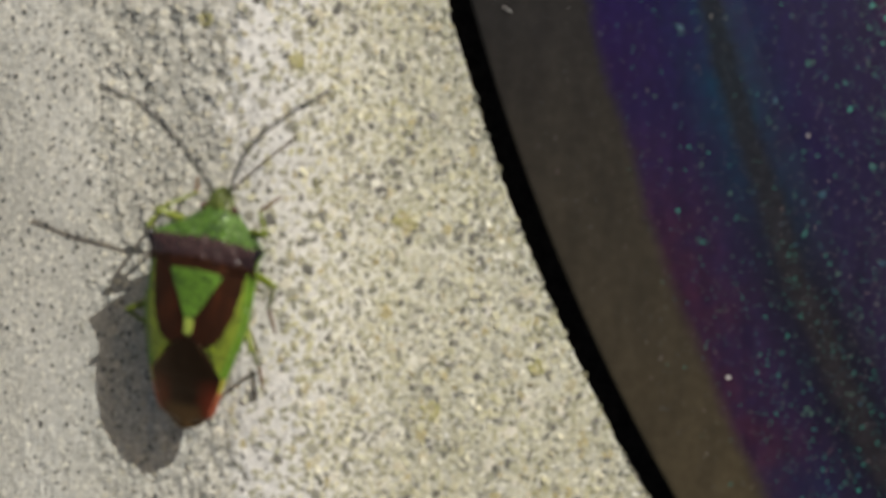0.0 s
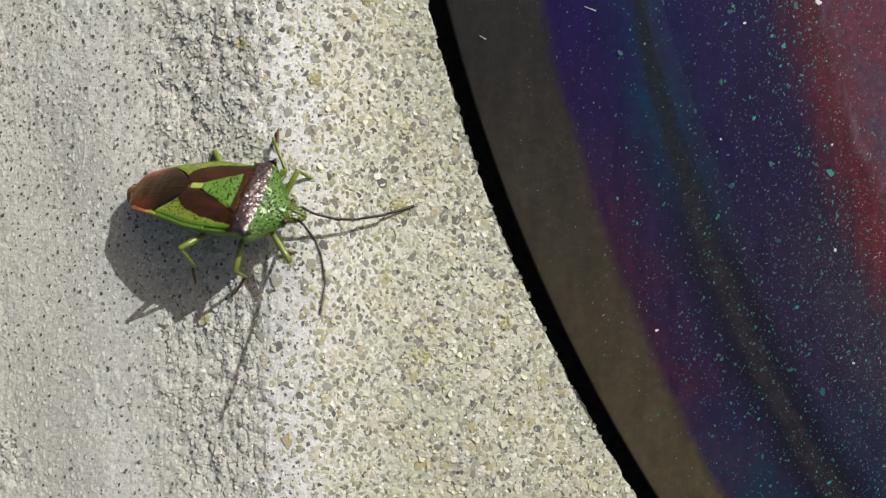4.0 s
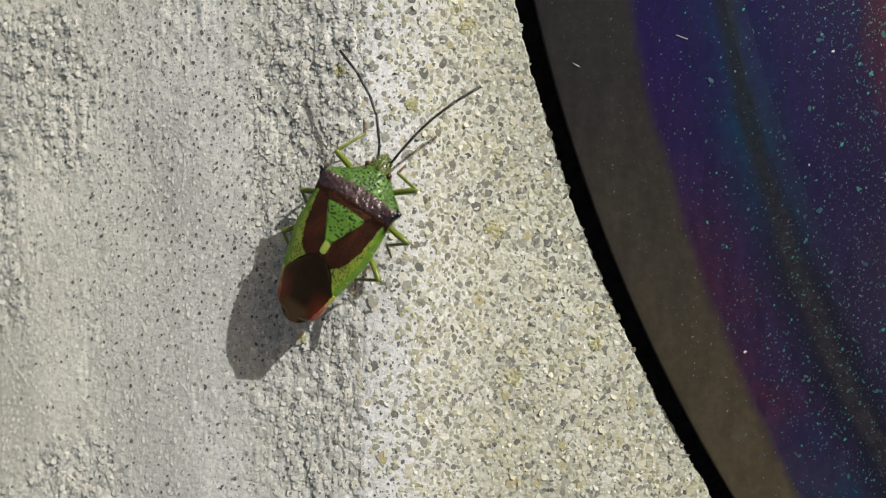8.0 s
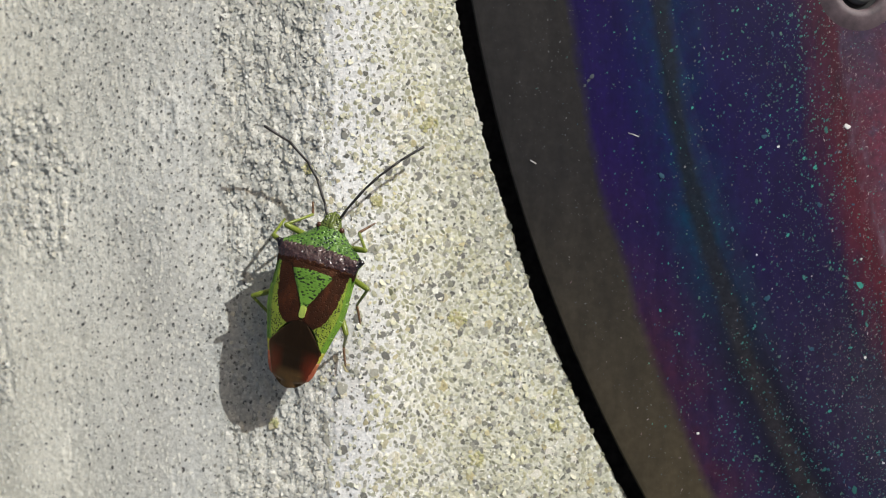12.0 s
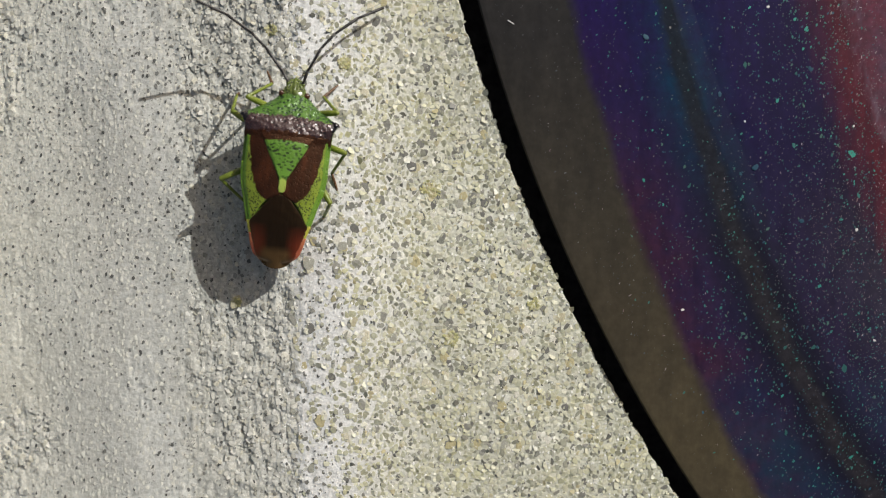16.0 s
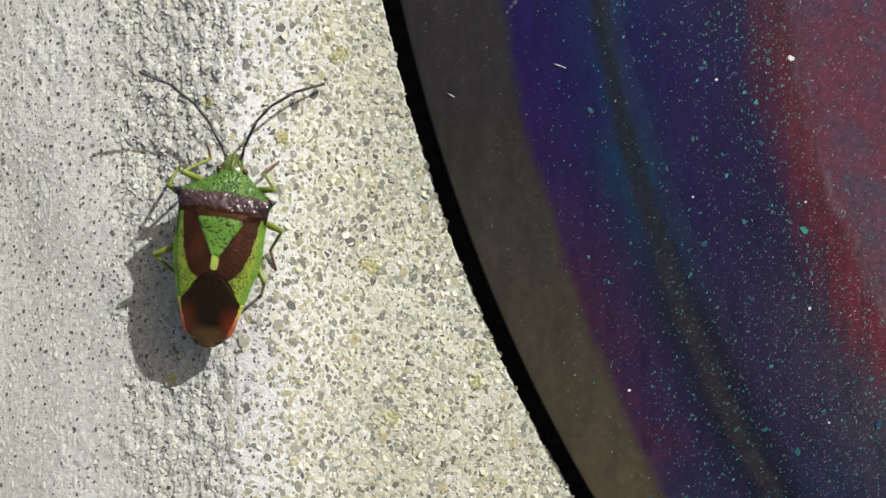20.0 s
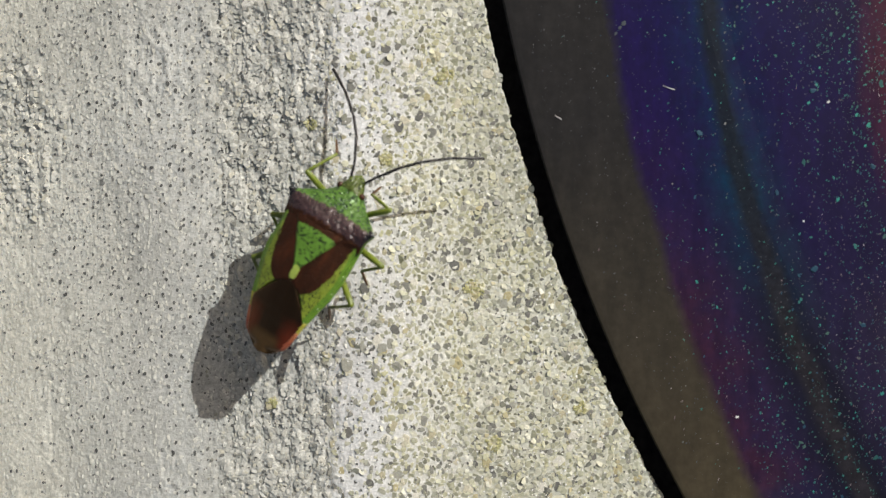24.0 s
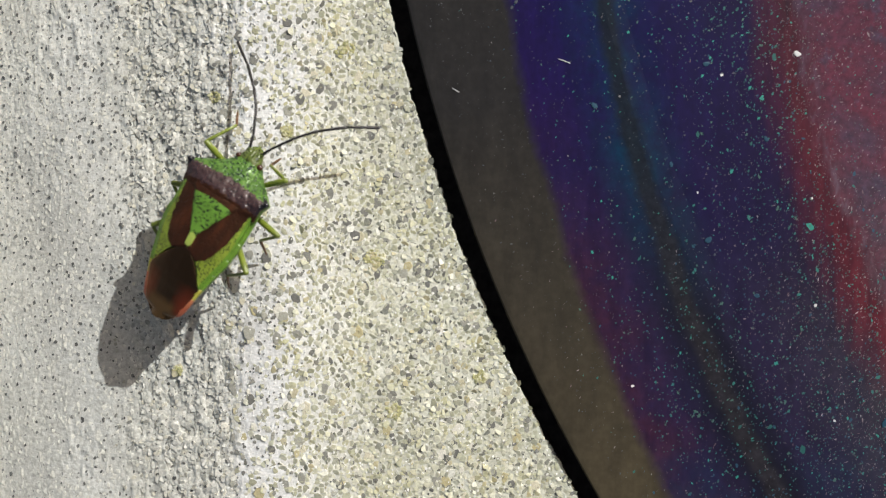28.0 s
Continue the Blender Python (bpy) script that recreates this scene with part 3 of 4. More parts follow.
# ---- the plate ----
def build_plate():
    plate = new("round_cover")
    plate.matrix_world = Matrix.Identity(4)
    tagged(plate, "dark iridescent round cover set in a concrete recess", "cover")
    cx, cy, R = EDGE_X, EDGE_Y, EDGE_R
    ring = [(R - 0.0016, 0.00035), (R - 0.0006, 0.00040), (R - 0.0001, 0.00058), (R, 0.00080), (R - 0.00002, 0.00096), (R - 0.00012, 0.00102), (R - 0.0004, 0.00105), (R - 0.002, 0.00112),
            (R - 0.006, 0.00124), (R - 0.011, 0.00142), (R - 0.014, 0.00150), (R - 0.0155, 0.00146), (R - 0.017, 0.00152), (R - 0.026, 0.00160), (0.06, 0.0016), (0.02, 0.0016)]
    under = [(R - 0.0018, -0.0039), (0.02, -0.0039)]
    bm = bmesh.new()
    sides = 512
    loops = []
    for r, z in ring[::-1] + under:
        loops.append([bm.verts.new((cx + r * math.cos(2 * math.pi * i / sides), cy + r * math.sin(2 * math.pi * i / sides), z)) for i in range(sides)])
    for a, b in zip(loops, loops[1:]):
        for i in range(sides):
            bm.faces.new((a[i], a[(i + 1) % sides], b[(i + 1) % sides], b[i]))
    bm.faces.new(loops[0])
    bm.faces.new(loops[-1][::-1])
    bmesh.ops.recalc_face_normals(bm, faces=bm.faces)
    mesh = bpy.data.meshes.new("body")
    bm.to_mesh(mesh)
    bm.free()
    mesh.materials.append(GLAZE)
    part("body", mesh, plate)
    # raised scalloped boss
    lobes, lobe_r, reach = 18, 10.3 * MM, 35.1 * MM
    bx, by = 78.4 * MM, 35.8 * MM
    first = radians(199.3)
    outline = []
    for i in range(700):
        a = 2 * math.pi * i / 700
        off = (a - first + math.pi / lobes) % (2 * math.pi / lobes) - math.pi / lobes
        side = reach * math.sin(off)
        outline.append((a, reach * math.cos(off) + math.sqrt(max(lobe_r ** 2 - side ** 2, 0))))
    bm = bmesh.new()
    loops = []
    for inset, z in ((0.0, 0.0012), (0.0003, 0.0024), (0.0009, 0.0034), (0.0018, 0.0041), (0.003, 0.0044), (0.005, 0.0045), (0.02, 0.0045)):
        loops.append([bm.verts.new((bx + (r - inset) * math.cos(a), by + (r - inset) * math.sin(a), z)) for a, r in outline])
    for a, b in zip(loops, loops[1:]):
        for i in range(len(outline)):
            bm.faces.new((a[i], a[(i + 1) % len(a)], b[(i + 1) % len(a)], b[i]))
    bm.faces.new(loops[-1])
    bmesh.ops.recalc_face_normals(bm, faces=bm.faces)
    for f in bm.faces:
        f.smooth = True
    mesh = bpy.data.meshes.new("scalloped_boss")
    bm.to_mesh(mesh)
    bm.free()
    mesh.materials.append(BOSS)
    part("scalloped_boss", mesh, plate, "raised scalloped black boss")
    # a sunk stud beside the boss
    for name, mat, rows, label in (("stud_collar", COLLAR, [(3.4, 1.55), (2.9, 1.75), (2.3, 1.95), (1.75, 1.95), (1.6, 1.62)], "raised round collar"),
                                   ("stud", STUD, [(1.25, 1.55), (1.2, 1.95), (1.0, 2.12), (0.6, 2.2), (0.05, 2.22)], "dull grey stud"),
                                   ("stud_groove", DARK, [(1.68, 1.615), (1.5, 1.62), (1.2, 1.62)], "black groove")):
        bm = bmesh.new()
        loops = [[bm.verts.new((r * MM * math.cos(a), r * MM * math.sin(a), z * MM)) for a in (2 * math.pi * i / 48 for i in range(48))] for r, z in rows]
        for a, b in zip(loops, loops[1:]):
            for i in range(48):
                bm.faces.new((a[i], a[(i + 1) % 48], b[(i + 1) % 48], b[i])).smooth = True
        if name == "stud":
            bm.faces.new(loops[-1])
        mesh = bpy.data.meshes.new(name)
        bm.to_mesh(mesh)
        bm.free()
        mesh.materials.append(mat)
        part(name, mesh, plate, label).location = (28.6 * MM, 22.4 * MM, 0)
    return plate


plate = build_plate()


def plate_top(x, y):
    d = EDGE_R / MM - np.hypot(x - EDGE_X / MM, y - EDGE_Y / MM)
    return np.interp(d, [0, 0.6, 2, 6, 11, 14, 15.5, 17, 26], [0.8, 1.04, 1.12, 1.24, 1.42, 1.50, 1.46, 1.52, 1.60])


def flakes(name, count, seed, size, spots, material, label, stretch=1.3, lower=1.0, band=None):
    g = np.random.default_rng(seed)
    x, y = g.uniform(-8, 52, count * 3), g.uniform(-36, 27, count * 3)
    d = EDGE_R / MM - np.hypot(x - EDGE_X / MM, y - EDGE_Y / MM)
    keep = (d > 0.5) & (g.uniform(0, 1, x.size) < np.interp(d, *spots) * np.interp(y, [-14, 6], [1.0, lower]))
    if band:
        keep &= g.uniform(0, 1, x.size) < np.maximum(np.interp(63.2 - np.hypot(x - 88.7, y - 22.2), *band), np.interp(y, [-14, 4], [0.9, 0.05]))
    x, y = x[keep][:count], y[keep][:count]
    z = plate_top(x, y)
    verts, faces = [], []
    for k in range(len(x)):
        n = 6
        r = size * math.exp(g.normal(0, 0.45))
        angle = np.linspace(0, 2 * math.pi, n, endpoint=False) + g.uniform(-0.3, 0.3, n)
        reach = r * g.uniform(0.75, 1.12, n)
        turn = g.normal(1.2, 0.6)
        a, b = reach * np.cos(angle) * stretch, reach * np.sin(angle) / stretch
        px, py = x[k] + a * math.cos(turn) - b * math.sin(turn), y[k] + a * math.sin(turn) + b * math.cos(turn)
        low = np.stack([px, py, np.full(n, z[k] - 0.004)], 1)
        top = np.stack([px, py, z[k] + 0.006 + g.uniform(0, 0.008, n)], 1)
        o = len(verts) * 2 * n
        verts.append(np.vstack([low, top]))
        faces += [(o + i, o + (i + 1) % n, o + n + (i + 1) % n, o + n + i) for i in range(n)]
        faces += [(o + n, o + n + 1, o + n + 2, o + n + 3), (o + n, o + n + 3, o + n + 4, o + n + 5)]
    mesh = fast_mesh(name, np.vstack(verts) * MM, np.array(faces))
    mesh.materials.append(material)
    return tagged(new(name, mesh), label, "dust", kind="stuff")


BAND = ([-30, -14, -8, -4, -1.5, 0.5, 1.5, 4, 20], [0.10, 0.16, 0.22, 0.75, 1.0, 0.7, 0.25, 0.12, 0.06])
flakes("teal_flakes", 9500, 3, 0.048, ([0, 5, 8, 14, 22, 50], [0.0, 0.03, 0.7, 0.9, 1.0, 1.0]), TEAL, "small teal flakes scattered over the cover", band=BAND)
flakes("dust", 12000, 4, 0.024, ([0, 6, 12, 22, 28, 50], [0.30, 0.35, 0.45, 0.7, 1.0, 1.0]), DUST, "fine pale dust specks on the dark cover")
flakes("grit", 9000, 5, 0.026, ([0, 12, 17, 24, 32, 50], [0.0, 0.05, 0.5, 1.0, 1.0, 0.8]), DUST, "fine grey grit gathered on the cover", lower=0.15)
flakes("pale_grit", 14000, 6, 0.026, ([0, 16, 20, 50], [0.0, 0.2, 1.0, 1.0]), GRIT, "pale grit dusted over the red part of the cover", stretch=1.9, band=([-2, 0, 1.2, 2.0, 5, 30], [0.0, 0.25, 1.0, 0.7, 0.45, 0.4]))


def crumb(x, y, r, material, name, label, stretch=1.0, turn=0.0):
    """A small uneven crumb that lies on the cover."""
    v, f = DOMES[int(x * 7 + y * 13) % len(DOMES)]
    c, q = math.cos(turn), math.sin(turn)
    a, b = v[:, 0] * r * stretch, v[:, 1] * r / stretch
    mesh = fast_mesh(name, np.stack([c * a - q * b, q * a + c * b, np.maximum(v[:, 2], -0.05) * r * 0.20], 1) * MM, f)
    mesh.materials.append(material)
    ob = tagged(new(name, mesh), label, "crumb" if name == "crumb" else "flake", group="crumbs on the cover")
    ob.location = (x * MM, y * MM, float(plate_top(x, y)) * MM)


for x, y, r in ((27.71, 11.56, 0.27), (29.36, -6.94, 0.14), (30.91, -15.52, 0.11), (22.21, 9.98, 0.12), (15.95, -13.02, 0.13), (28.97, 0.98, 0.10), (0.60, 11.16, 0.12), (20.55, 1.37, 0.09)):
    crumb(x, y, r, CRUMB, "crumb", "tiny pale crumb lying on the dark cover", 1.15, x)
for x, y, r in ((12.92, 7.73, 0.24), (21.42, -2.11, 0.26), (21.07, 10.80, 0.22), (25.54, 5.33, 0.22), (34.65, -15.64, 0.32), (25.01, -6.24, 0.20), (18.60, 3.41, 0.18)):
    crumb(x, y, r, TEAL, "flake", "shiny teal flake stuck to the dark cover", 1.25, 1.1 + 0.2 * y)


def lint(name, x0, y0, x1, y1, label):
    """A short pale fibre on the cover."""
    rows = [(0.0, 0.03, 0.03), (0.3, 0.035, 0.05), (0.7, 0.035, 0.04), (1.0, 0.03, 0.03)]
    n = math.hypot(x1 - x0, y1 - y0)
    mesh = grown(name, *tube([(y * n, r, z) for y, r, z in rows], 6), [CRUMB])
    ob = tagged(new(name, mesh), label, "fibre")
    ob.matrix_world = pose(x0 * MM, y0 * MM, float(plate_top(x0, y0)) * MM, 0, 0, math.degrees(math.atan2(y1 - y0, x1 - x0)) - 90)


lint("fibre", 10.22, 11.14, 11.10, 10.83, "short white fibre lying on the cover")
lint("fibre", 2.45, 9.00, 2.95, 8.72, "short pale fibre lying on the rim")
for k, (x, y) in enumerate(((6.8, 14.9), (7.1, 15.3), (7.35, 15.6))):
    crumb(x, y, 0.13 + 0.03 * k, DUST, "crumb", "tiny pale crumb lying on the dark cover", 1.2, 0.9)


# ---- the insect ----
RIDGE_Z = line([(-10.8, 1.42), (-10, 1.74), (-9, 2.14), (-7.4, 2.78), (-6, 3.14), (-5.1, 3.32), (-3, 3.58), (-1.5, 3.72), (-0.9, 3.74), (-0.45, 3.66), (0.1, 3.44), (0.7, 3.12), (1.3, 2.86), (1.6, 2.76), (2.1, 2.58), (2.6, 2.3), (3.5, 1.8)])
HALF = line([(-10.25, 0.5), (-10.1, 1.05), (-9.9, 1.46), (-9.6, 1.70), (-9.1, 1.88), (-8.2, 2.09), (-7, 2.42), (-5.9, 2.70), (-4.84, 2.98), (-3.6, 3.12), (-2.0, 3.13), (-0.9, 3.15), (-0.45, 3.22), (-0.15, 3.38), (0.13, 3.48),
             (0.3, 3.25), (0.56, 2.88), (0.8, 2.58), (1.1, 2.08), (1.6, 1.48), (1.86, 1.22), (2.2, 1.02)])
DROP = line([(-10.6, 0.22), (-8, 0.38), (-5, 0.72), (-2, 0.78), (-0.9, 0.55), (-0.3, 0.22), (0.13, 0.06), (0.5, 0.30), (1.0, 0.62), (1.6, 0.75), (2.2, 0.7)])


def back(x, y):
    """Height of the insect's back."""
    return RIDGE_Z(y) - DROP(y) * min(1.25, abs(x) / HALF(y)) ** 2.2


def fuzz(x, y):
    """Small uneven steps for the borders between colours."""
    return noise.noise((x * 3.1, y * 3.1, 0.0)) + 0.6 * noise.noise((x * 8.0, y * 8.0, 4.0))


def shell(name, y0, y1, left, right, lift, thick, mats, pick=None, rows=44, cols=26, lumps=0.0):
    """A thin curved plate that follows the back between two outlines."""
    top, bottom, faces = [], [], []
    for k in range(rows + 1):
        y = y0 + (y1 - y0) * k / rows
        a, b = left(y), right(y)
        for i in range(cols + 1):
            u = i / cols
            x = a + (b - a) * u
            rim = min(1.0, 7 * min(u, 1 - u, 0.6 * k / rows, 0.6 * (1 - k / rows)) + 0.25)
            z = back(x, y) + lift * math.sqrt(rim)
            if lumps:
                z += lumps * (noise.noise((x * 1.6, y * 2.4, 7.0)) + 0.5 * noise.noise((x * 4.2, y * 5.0, 2.0)))
            top.append((x, y, z))
            bottom.append((x, y, z - thick))
    w = cols + 1
    n = len(top)
    for k in range(rows):
        for i in range(cols):
            a = k * w + i
            faces.append((a, a + 1, a + 1 + w, a + w))
            faces.append((n + a + w, n + a + 1 + w, n + a + 1, n + a))
    rim = [*range(w), *[k * w + cols for k in range(1, rows + 1)], *[rows * w + i for i in range(cols - 1, -1, -1)], *[k * w for k in range(rows - 1, 0, -1)]]
    for a, b in zip(rim, rim[1:] + rim[:1]):
        faces.append((a, n + a, n + b, b))
    return grown(name, top + bottom, faces, mats, pick)


def segment(name, length, r0, r1, mat, bulge=1.0, sides=10):
    rows = [(-r0 * 0.5, r0 * 0.5, 0), (0, r0 * 0.9, 0), (length * 0.3, (r0 * 0.7 + r1 * 0.3) * bulge, 0), (length * 0.7, (r0 * 0.3 + r1 * 0.7) * bulge, 0), (length, r1, 0), (length + r1 * 0.5, r1 * 0.5, 0)]
    return grown(name, *tube(rows, sides), [mat])


def build_head(bug):
    """A blunt head with two side lobes, a middle ridge and bulging eyes."""
    rows = [(1.5, 0.92, 2.12), (1.9, 0.93, 2.12), (2.3, 0.90, 2.1), (2.6, 0.78, 2.02), (2.9, 0.62, 1.94), (3.15, 0.48, 1.88), (3.32, 0.32, 1.84), (3.38, 0.12, 1.82)]
    head = part("head", grown("head", *tube(rows, 20, 0.55), [FACE]), bug, "small olive-green head")
    for side in (-1, 1):
        bm = bmesh.new()
        bmesh.ops.create_uvsphere(bm, u_segments=14, v_segments=10, radius=0.24 * MM)
        mesh = bpy.data.meshes.new("eye")
        bm.to_mesh(mesh)
        bm.free()
        mesh.materials.append(EYE)
        mesh.polygons.foreach_set("use_smooth", [True] * len(mesh.polygons))
        eye = part("eye", mesh, head, "dark brown eye")
        eye.matrix_local = pose(side * 0.92 * MM, 2.12 * MM, 2.2 * MM)
        rows = [(0.0, 0.16, 0), (0.3, 0.24, 0.02), (0.75, 0.25, 0.0), (1.1, 0.19, -0.03), (1.28, 0.08, -0.06)]
        lobe = part("cheek_lobe", grown("cheek_lobe", *tube(rows, 12, 0.55), [FACE]), head)
        lobe.matrix_local = pose(side * 0.50 * MM, 2.15 * MM, 2.42 * MM, -20, 0, side * 13)
        rows = [(0, 0.13, 0), (0.16, 0.15, 0), (0.3, 0.10, 0)]
        socket = part("antenna_socket", grown("antenna_socket", *tube(rows, 10), [FACE]), head)
        socket.matrix_local = pose(side * 0.52 * MM, 2.78 * MM, 2.16 * MM, 0, 0, -side * 12)
    rows = [(2.0, 0.13, 2.62), (2.5, 0.18, 2.48), (3.0, 0.17, 2.24), (3.35, 0.13, 2.02), (3.48, 0.05, 1.9)]
    part("snout_ridge", grown("snout_ridge", *tube(rows, 10, 0.7), [FACE]), head)
    return head


def build_bug():
    bug = new("shield_bug")
    tagged(bug, "green and red-brown shield bug standing on pale concrete", "insect")
    # underside and side margins
    sides = 28
    verts, faces = [], []
    ys = np.r_[np.linspace(1.9, -9.6, 60), -9.9, -10.15]
    for y in ys:
        w, zt = HALF(min(y, 2.2)), back(HALF(y) * 0.98, y)
        low = 0.75 + 0.25 * max(0.0, (-y - 6) / 4.3) + 0.35 * max(0.0, y)
        for i in range(sides):
            a = 2 * math.pi * i / sides
            s = math.sin(a)
            mid = zt - 0.12
            verts.append((w * math.copysign(abs(math.cos(a)) ** 0.8, math.cos(a)), y, mid + (0.16 * s if s > 0 else s * (mid - low))))
    for k in range(len(ys) - 1):
        for i in range(sides):
            a, b = k * sides + i, k * sides + (i + 1) % sides
            faces.append((a, b, b + sides, a + sides))
    faces += [tuple(range(sides)), tuple(range(len(verts) - sides, len(verts)))]
    part("abdomen", grown("abdomen", verts, faces, [GREEN, RED, LEG], lambda x, y, z: (1 if y < -8.1 else 2 if z < 1.5 else 0)), bug, "green abdomen with orange-red rear margins")
    # neck shield: green in front, glossy bronze across, red-brown behind
    part("pronotum", shell("pronotum", -1.42, 2.1, lambda y: -HALF(y) + 0.02, lambda y: HALF(y) - 0.02, 0.14, 0.35, [FRONT, RIDGE, BROWN, BLACK],
                           lambda x, y, z: 3 if abs(x) > 3.02 + 0.12 * fuzz(x, y) and y > -0.35 else (2 if y < -0.78 - 0.05 * abs(x) + 0.20 * fuzz(x, y) else (1 if y < 0.42 - 0.07 * abs(x) + 0.22 * fuzz(x, y) else 0)), rows=110, cols=170, lumps=0.05), bug,
         "green neck shield with glossy bronze rear band")
    for side in (-1, 1):
        rows = [(0, 0.26, 0), (0.14, 0.22, 0.01), (0.27, 0.14, 0.02), (0.36, 0.05, 0.03)]
        point = part("shoulder_point", grown("shoulder_point", *tube(rows, 12, 0.8), [BLACK]), bug, "black pointed shoulder")
        point.matrix_local = pose(side * 3.20 * MM, 0.10 * MM, 3.42 * MM, 0, 0, -side * 84)
    build_head(bug)
    # triangle of the back
    tri = line([(-5.17, 0.08), (-5.09, 0.20), (-4.9, 0.26), (-4.45, 0.27), (-4.1, 0.38), (-3.6, 0.64), (-2.4, 1.26), (-1.7, 1.62), (-1.3, 1.84), (-1.0, 1.92)])
    part("scutellum", shell("scutellum", -5.17, -1.05, lambda y: -tri(y), tri, 0.20, 0.3, [SHIELD, TIP, BROWN], lambda x, y, z: 1 if y < -4.25 + 0.1 * math.cos(9 * x) else (2 if y > -1.46 - 0.20 * abs(x / 1.65) ** 4 + 0.04 * fuzz(x, y) or abs(x) > tri(y) - 0.06 else 0), rows=110, cols=54), bug,
         "bright green triangular shield with black pits and pale tip")
    # fore wings
    inner = line([(-7.42, 2.14), (-7.3, 2.03), (-5.85, 1.05), (-5.55, 0.55), (-5.3, 0.12), (-5.05, 0.02), (-1.0, 1.3), (-0.8, 1.4)])
    brown = line([(-6.05, 0.3), (-5.85, 0.95), (-5.6, 1.40), (-5.0, 1.88), (-4.2, 2.18), (-3.4, 2.40), (-2.4, 2.56), (-1.3, 2.74), (-0.8, 2.9)])
    for side in (-1, 1):
        lo, hi = (lambda y: inner(y)), (lambda y: max(inner(y) + 0.03, HALF(y) - 0.20))
        ll, rr = (lo, hi) if side > 0 else ((lambda y: -hi(y)), (lambda y: -lo(y)))
        part("fore_wing", shell("fore_wing", -7.42, -0.9, ll, rr, 0.10, 0.22, [BROWN, YELLOWGREEN, GREEN],
                                lambda x, y, z: 0 if abs(x) < brown(y) + 0.09 * fuzz(x, y) else (2 if abs(x) > HALF(y) - 0.38 else 1), rows=150, cols=64), bug,
             "red-brown fore wing with a green outer edge")
    # wing film over the tail
    film = line([(-10.74, 0.12), (-10.68, 0.42), (-10.56, 0.70), (-10.34, 0.98), (-9.9, 1.38), (-9.2, 1.62), (-8.6, 1.80), (-7.5, 2.10), (-7.35, 2.06), (-7.2, 1.95), (-5.5, 0.50), (-5.3, 0.2)])
    part("wing_membrane", shell("wing_membrane", -10.74, -5.3, lambda y: -film(y), film, 0.07, 0.12, [FILM], rows=60, cols=36, lumps=0.02), bug, "dark glossy wing membrane with a paler brown end")
    # side margin plates
    cuts = (-3.2, -4.6, -6.0, -7.35, -8.25, -9.95)
    for side in (-1, 1):
        for k, (ya, yb) in enumerate(zip(cuts, cuts[1:])):
            lo, hi = (lambda y: HALF(y) - (0.24 if k < 3 else 0.34)), (lambda y: HALF(y) + 0.03)
            ll, rr = (lo, hi) if side > 0 else ((lambda y: -hi(y)), (lambda y: -lo(y)))
            part("side_plate", shell("side_plate", yb - 0.02, ya, ll, rr, 0.008 if k < 3 else 0.03, 0.14, [(GREEN, GREEN, GREEN, MARGIN, RED)[k]], rows=14, cols=8), bug,
                 ("", "", "", "yellow margin plate", "orange-red margin plate")[k])
    return bug


bug = build_bug()

FEMUR, TIBIA, TARSUS = {"F": 2.7, "M": 3.0, "H": 3.4}, {"F": 2.5, "M": 2.7, "H": 3.3}, 1.55
COXA = {"FL": (-1.3, 1.0, 1.3), "FR": (1.3, 1.0, 1.3), "ML": (-1.7, -0.9, 1.2), "MR": (1.7, -0.9, 1.2), "HL": (-1.7, -2.9, 1.2), "HR": (1.7, -2.9, 1.2)}
legs = {}
for key in COXA:
    f, t = FEMUR[key[0]], TIBIA[key[0]]
    femur = part("leg", segment("leg", f, 0.17, 0.20, LEG, 1.25), bug, "yellow-green jointed leg")
    tibia = part("shin", segment("shin", t, 0.135, 0.115, LEG), femur)
    foot = part("foot", segment("foot", TARSUS * 0.55, 0.12, 0.10, FOOT), femur, "brown foot")
    claw = part("claw", segment("claw", TARSUS * 0.45, 0.11, 0.06, FOOT), femur, "dark claw")
    legs[key] = (femur, tibia, foot, claw)

ANTENNA = (0.9, 2.0, 1.5, 2.1, 2.3)
antennae = {}
for side in ("L", "R"):
    first = part("antenna", segment("antenna", ANTENNA[0], 0.11, 0.10, HORN), bug, "thin black jointed antenna")
    rest = [part("antenna_joint", segment("antenna_joint", n, 0.098, 0.118, HORN, sides=8), first) for n in ANTENNA[1:]]
    antennae[side] = (first, *rest)


